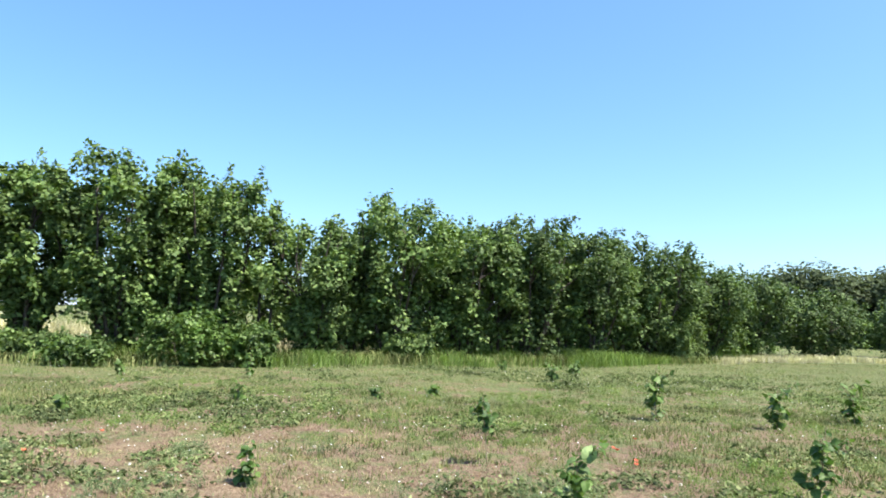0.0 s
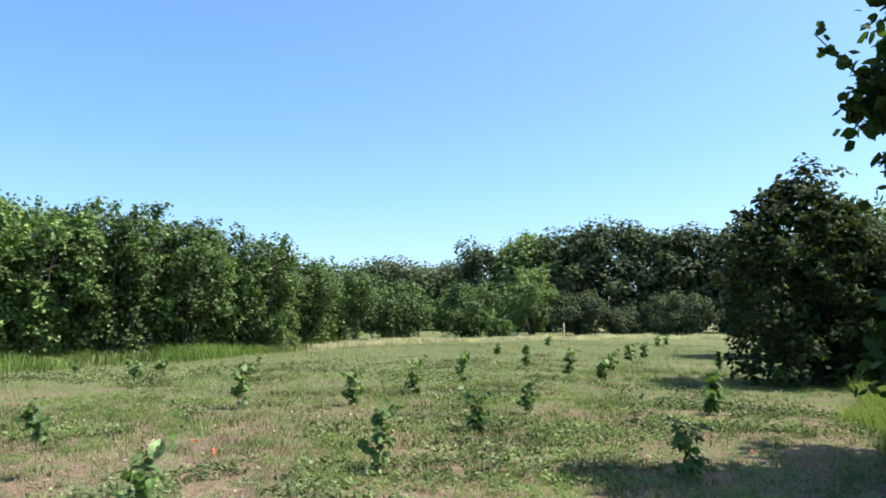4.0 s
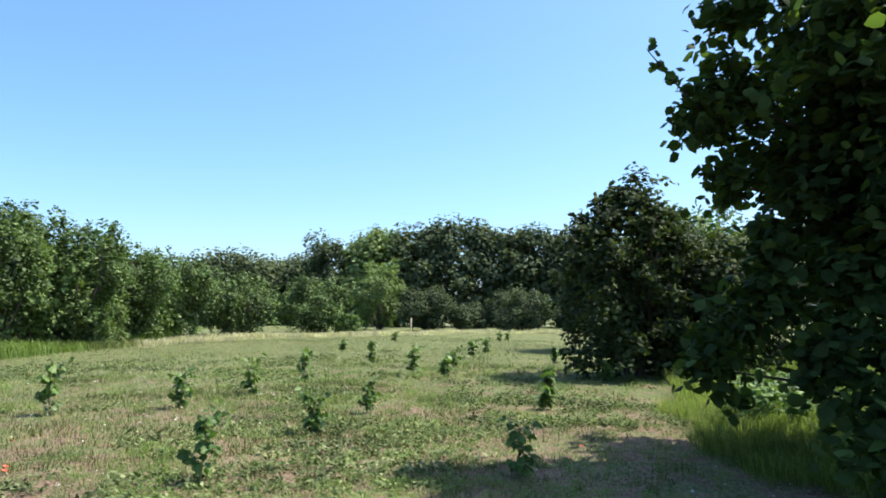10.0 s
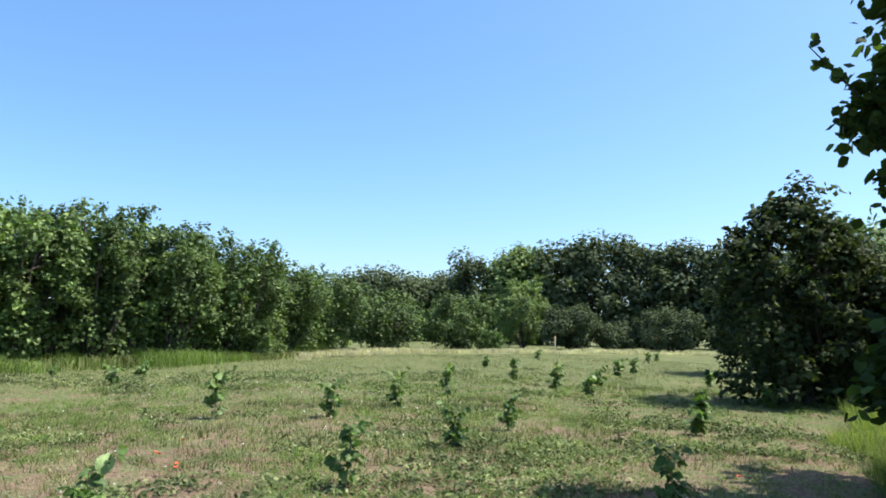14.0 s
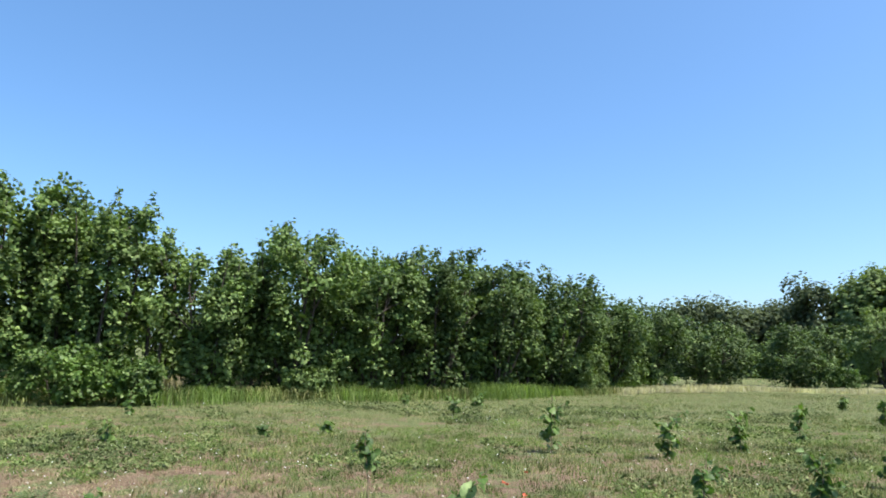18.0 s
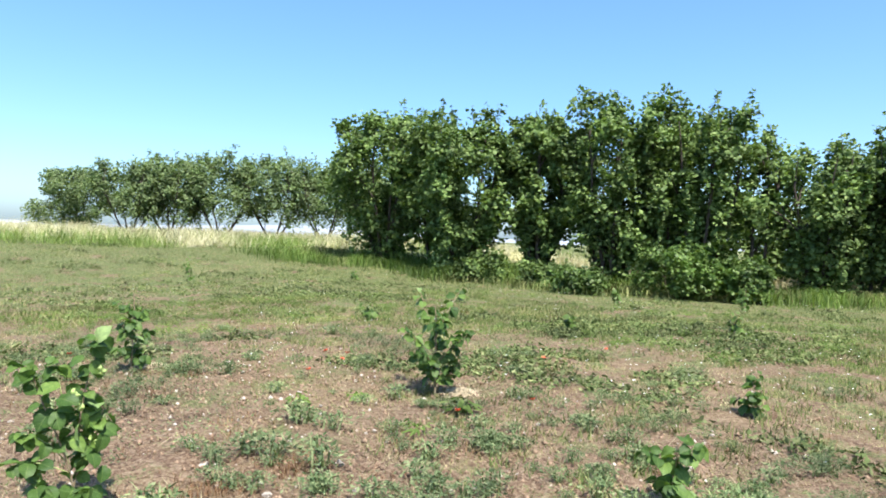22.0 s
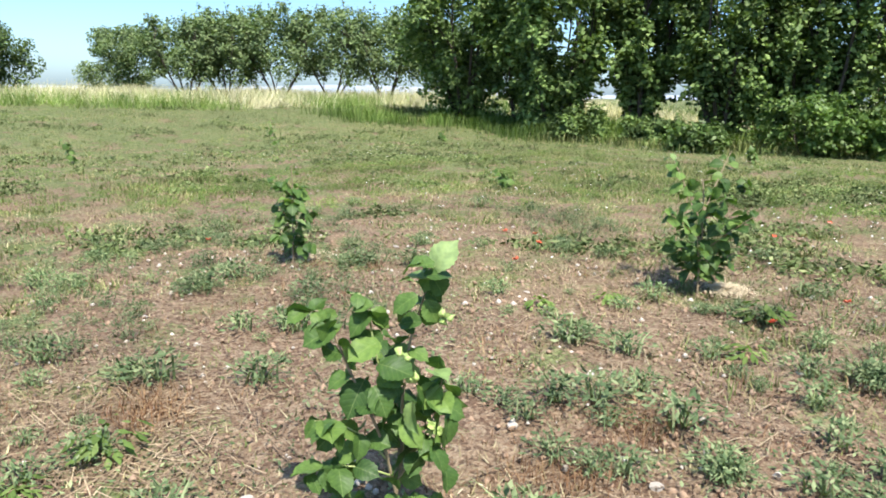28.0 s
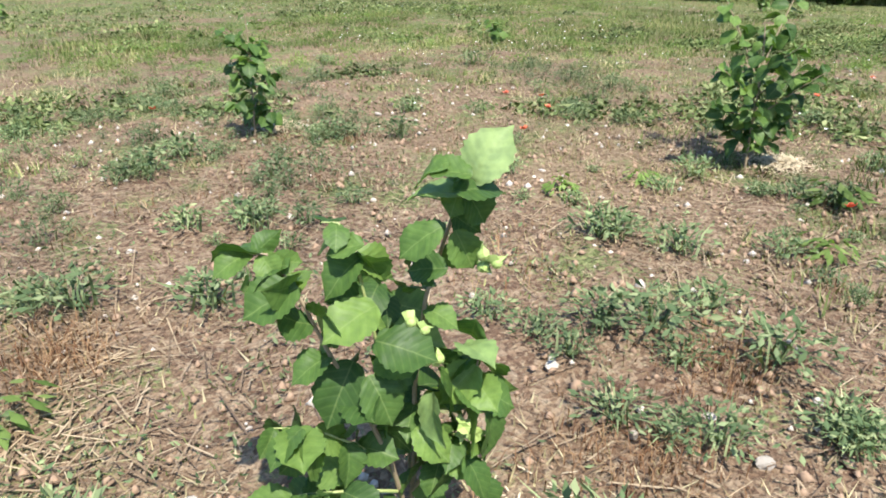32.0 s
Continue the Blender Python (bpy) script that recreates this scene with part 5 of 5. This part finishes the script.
def build_stones():
    rng = np.random.default_rng(61)
    kinds = [stone_mesh(s) for s in range(5)]
    near = [(-6.97, 4.05), (-5.19, 3.73), (-5.52, 2.79), (-6.84, 5.48), (-3.41, 3.67), (-3.03, 2.24), (-3.97, 1.11), (-4.55, 2.56), (-3.5, 2.86), (-4, 2.22), (-3.37, 1.88), (-3.99, 1.05), (-4.4, 1.42), (-6.3, 1.17),
            (-4.23, 1.1), (-4.27, 1.18), (-3.55, 2.33), (-3.66, 2.12), (-4.55, 2.69), (-3.37, 2.26), (-11.2, 3.32), (-11.34, 4.43), (-8.06, 4.61), (-3.9, 3.39)]
    field = [(-2.17, 8.27), (-0.72, 10.58), (0.63, 9.48), (-1.12, 10.62), (-1.67, 10.28), (1.82, 7.23), (-3.55, 9.09), (1.9, 7.6), (9.79, 6.1)]
    for k, (x, y) in enumerate(near + field + [tuple(p) for p in scatter(rng, 150, -10, 6, 0.2, 10)]):
        s = rng.uniform(0.016, 0.034) if k < 33 else rng.uniform(0.006, 0.018)
        s *= 1.5 if k in (5, 24, 0) else 1
        ob = new("stone", kinds[k % 5])
        ob.matrix_world = Matrix.Translation((x, y, float(ground_z(x, y)) + 0.2 * s)) @ pose(0, 0, 0, rng.uniform(-15, 15), rng.uniform(-15, 15), rng.uniform(0, 360)) @ Matrix.Diagonal((s, s, s, 1))
        tagged(ob, "pale limestone lying on the reddish soil", "stone", "field stones")
    # clods and grit
    xy = np.concatenate([scatter(rng, 7500, -8.5, -0.5, -0.6, 5.5), scatter(rng, 3500, -6, 8, 3, 11)])
    n = len(xy)
    c = np.c_[xy, ground_z(xy[:, 0], xy[:, 1])]
    s = (0.004 + 0.02 * rng.random(n) ** 2)[:, None, None] * rng.uniform(0.6, 1.3, (n, 6, 1))
    octa = np.array([[1, 0, 0], [0, 1, 0], [-1, 0, 0], [0, -1, 0], [0, 0, 0.9], [0, 0, -0.9]])
    a = rng.uniform(0, 6.28, n)
    rot = np.stack([np.stack([np.cos(a), -np.sin(a), 0 * a], -1), np.stack([np.sin(a), np.cos(a), 0 * a], -1), np.stack([0 * a, 0 * a, 1 + 0 * a], -1)], 1)
    v = (c[:, None] + np.einsum("nij,kj->nki", rot, octa) * s + np.array([0, 0, 0.006])).reshape(-1, 3)
    tri = np.array([[0, 1, 4], [1, 2, 4], [2, 3, 4], [3, 0, 4], [1, 0, 5], [2, 1, 5], [3, 2, 5], [0, 3, 5]])
    f = (tri[None] + 6 * np.arange(n)[:, None, None]).reshape(-1, 3)
    pale = rng.random(n) < 0.13
    fp = np.repeat(pale, 8)
    tagged(new("soil_clods", mesh_of("soil_clods", v, f[~fp], M_CLOD)), "small crumbs of reddish soil", "soil", "", "stuff")
    tagged(new("grit", mesh_of("grit", v, f[fp], M_STONE)), "small pale grit on the soil", "gravel", "", "stuff")


build_stones()


def build_flowers():
    rng = np.random.default_rng(71)
    # one poppy, with stalk, four petals and a dark heart
    petals = []
    for k in range(2):
        g = []
        for i in range(5):
            for j in range(5):
                u, w = (i / 4 - 0.5), j / 4
                g.append((u * 0.052 * math.sin(math.pi * min(1, 0.2 + 0.75 * w)), 0.036 * w, 0.02 * w * w + 0.012 * abs(u) + rng.normal(0, 0.0015)))
        i = (np.arange(4)[:, None] * 5 + np.arange(4)[None]).ravel()
        petals.append(mesh_of("petal", np.array(g), np.stack([i, i + 1, i + 6, i + 5], -1), M_POPPY, True))
    stalk = mesh_of("stalk", *tubes([[(0, 0, 0, 0.0018), (0.01, 0, 0.05, 0.0016), (0.005, 0.01, 0.1, 0.0014)]], 5), M_SHOOT, True)
    bm = bmesh.new()
    bmesh.ops.create_icosphere(bm, subdivisions=1, radius=0.007)
    heart = bpy.data.meshes.new("heart")
    bm.to_mesh(heart)
    bm.free()
    heart.materials.append(M_BLACK)
    first = thing("poppy", (0, 0, 0), "small red poppy among weeds", "flower", "poppies")
    piece("stalk", stalk, first)
    for k in range(4):
        o = piece("petal", petals[k % 2], first, "papery red petal")
        o.matrix_local = Matrix.Translation((0.005, 0.01, 0.1)) @ pose(0, 0, 0, 8 * (k % 2), 0, 90 * k)
    h = piece("heart", heart, first, "black flower heart")
    h.location = (0.005, 0.01, 0.106)
    places = [(-6.24, 5.1), (-5.99, 4.8), (-4.79, 6.79), (-3.58, 4.95), (-3.73, 4.19), (-8.04, 2.8), (-5.64, 4.17), (-4.73, 8.1), (1.41, 8.45), (1.48, 7.75), (1.35, 8.6), (1.51, 7.94),
              (-6.51, 5.03), (6.63, 5.28), (1.73, 9.19)]
    for k, (x, y) in enumerate(places):
        s = rng.uniform(0.85, 1.35)
        m = Matrix.Translation((x, y, float(ground_z(x, y)))) @ pose(0, 0, 0, rng.uniform(-15, 15), rng.uniform(-15, 15), rng.uniform(0, 360))
        if k == 0:
            first.matrix_basis = m
            first.scale = (0.75, 0.75, 0.75)
        else:
            copy_thing(first, m)
    # daisies: white heads in drifts
    xy = np.concatenate([scatter(rng, 3600, -18, 8, 6, 20), scatter(rng, 160, -12, 0, 4, 8)])
    xy = xy[(0.6 * value_noise(xy, 2.0, 81) + 0.6 * rng.random(len(xy)) > 0.72)]
    n = len(xy)
    c = np.c_[xy, ground_z(xy[:, 0], xy[:, 1]) + rng.uniform(0.05, 0.13, n)]
    r = rng.uniform(0.005, 0.012, n)
    a = np.linspace(0, 2 * np.pi, 7)[:-1]
    ringv = np.stack([np.cos(a), np.sin(a), 0.25 * np.cos(2 * a)], 1)
    v = (c[:, None] + r[:, None, None] * np.concatenate([ringv, [[0, 0, 0.4]]])[None]).reshape(-1, 3)
    f = (np.array([[i, (i + 1) % 6, 6] for i in range(6)])[None] + 7 * np.arange(n)[:, None, None]).reshape(-1, 3)
    tagged(new("daisies", mesh_of("daisies", v, f, M_DAISY)), "tiny white flower heads scattered in the grass", "flowers", "", "stuff")
    # dry mulch round three saplings
    for (x, y, rr) in [(-3.57, 1.60, 0.18), (-4.32, 4.86, 0.16), (-7.1, 3.3, 0.14)]:
        n = 700
        d = rng.normal(0, 0.5 * rr, (n, 2))
        z = 0.045 * np.exp(-(d ** 2).sum(1) / (0.5 * rr * rr))
        c = np.c_[d, z * rng.random(n) + 0.012]
        a = rng.uniform(0, np.pi, n)
        ln = rng.uniform(0.01, 0.035, n)[:, None]
        w = np.stack([np.cos(a), np.sin(a), rng.normal(0, 0.3, n)], 1) * ln
        sd = np.stack([-np.sin(a), np.cos(a), np.zeros(n)], 1) * 0.0022
        v = np.stack([c - w - sd, c - w + sd, c + w + sd, c + w - sd], 1).reshape(-1, 3)
        ob = new("mulch_heap", mesh_of("mulch_heap", v, np.arange(4 * n).reshape(-1, 4), M_MULCH))
        ob.location = (x, y, float(ground_z(x, y)))
        tagged(ob, "heap of pale dry clippings at a sapling's foot", "mulch", "", "stuff")
    # a post at the end of the field
    v, f = tubes([[(0, 0, -0.1, 0.05), (0, 0, 0.5, 0.048), (0.01, 0, 1.0, 0.045), (0.01, 0, 1.01, 0.01)]], 8)
    post = new("fence_post", mesh_of("fence_post", v, f, M_MULCH, True))
    post.location = (30.5, 40.0, float(ground_z(30.5, 40.0)))
    tagged(post, "weathered pale wooden post at the field's end", "post")


build_flowers()

# ---------------- far hills ----------------
def build_hills():
    m, n, l, b = material("haze_glow_hills", 1.0)
    # distant haze painted as a flat pale blue emission on the hills
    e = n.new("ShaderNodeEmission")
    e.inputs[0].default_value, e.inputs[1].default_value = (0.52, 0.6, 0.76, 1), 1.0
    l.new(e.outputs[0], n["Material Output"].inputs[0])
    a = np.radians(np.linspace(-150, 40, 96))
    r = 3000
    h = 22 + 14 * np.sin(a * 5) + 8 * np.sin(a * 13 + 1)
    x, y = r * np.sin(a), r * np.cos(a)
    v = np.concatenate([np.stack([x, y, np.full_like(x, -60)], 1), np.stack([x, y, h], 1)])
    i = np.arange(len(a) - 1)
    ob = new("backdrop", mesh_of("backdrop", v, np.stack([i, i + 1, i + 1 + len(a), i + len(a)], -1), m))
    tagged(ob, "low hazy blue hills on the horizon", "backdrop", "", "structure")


build_hills()
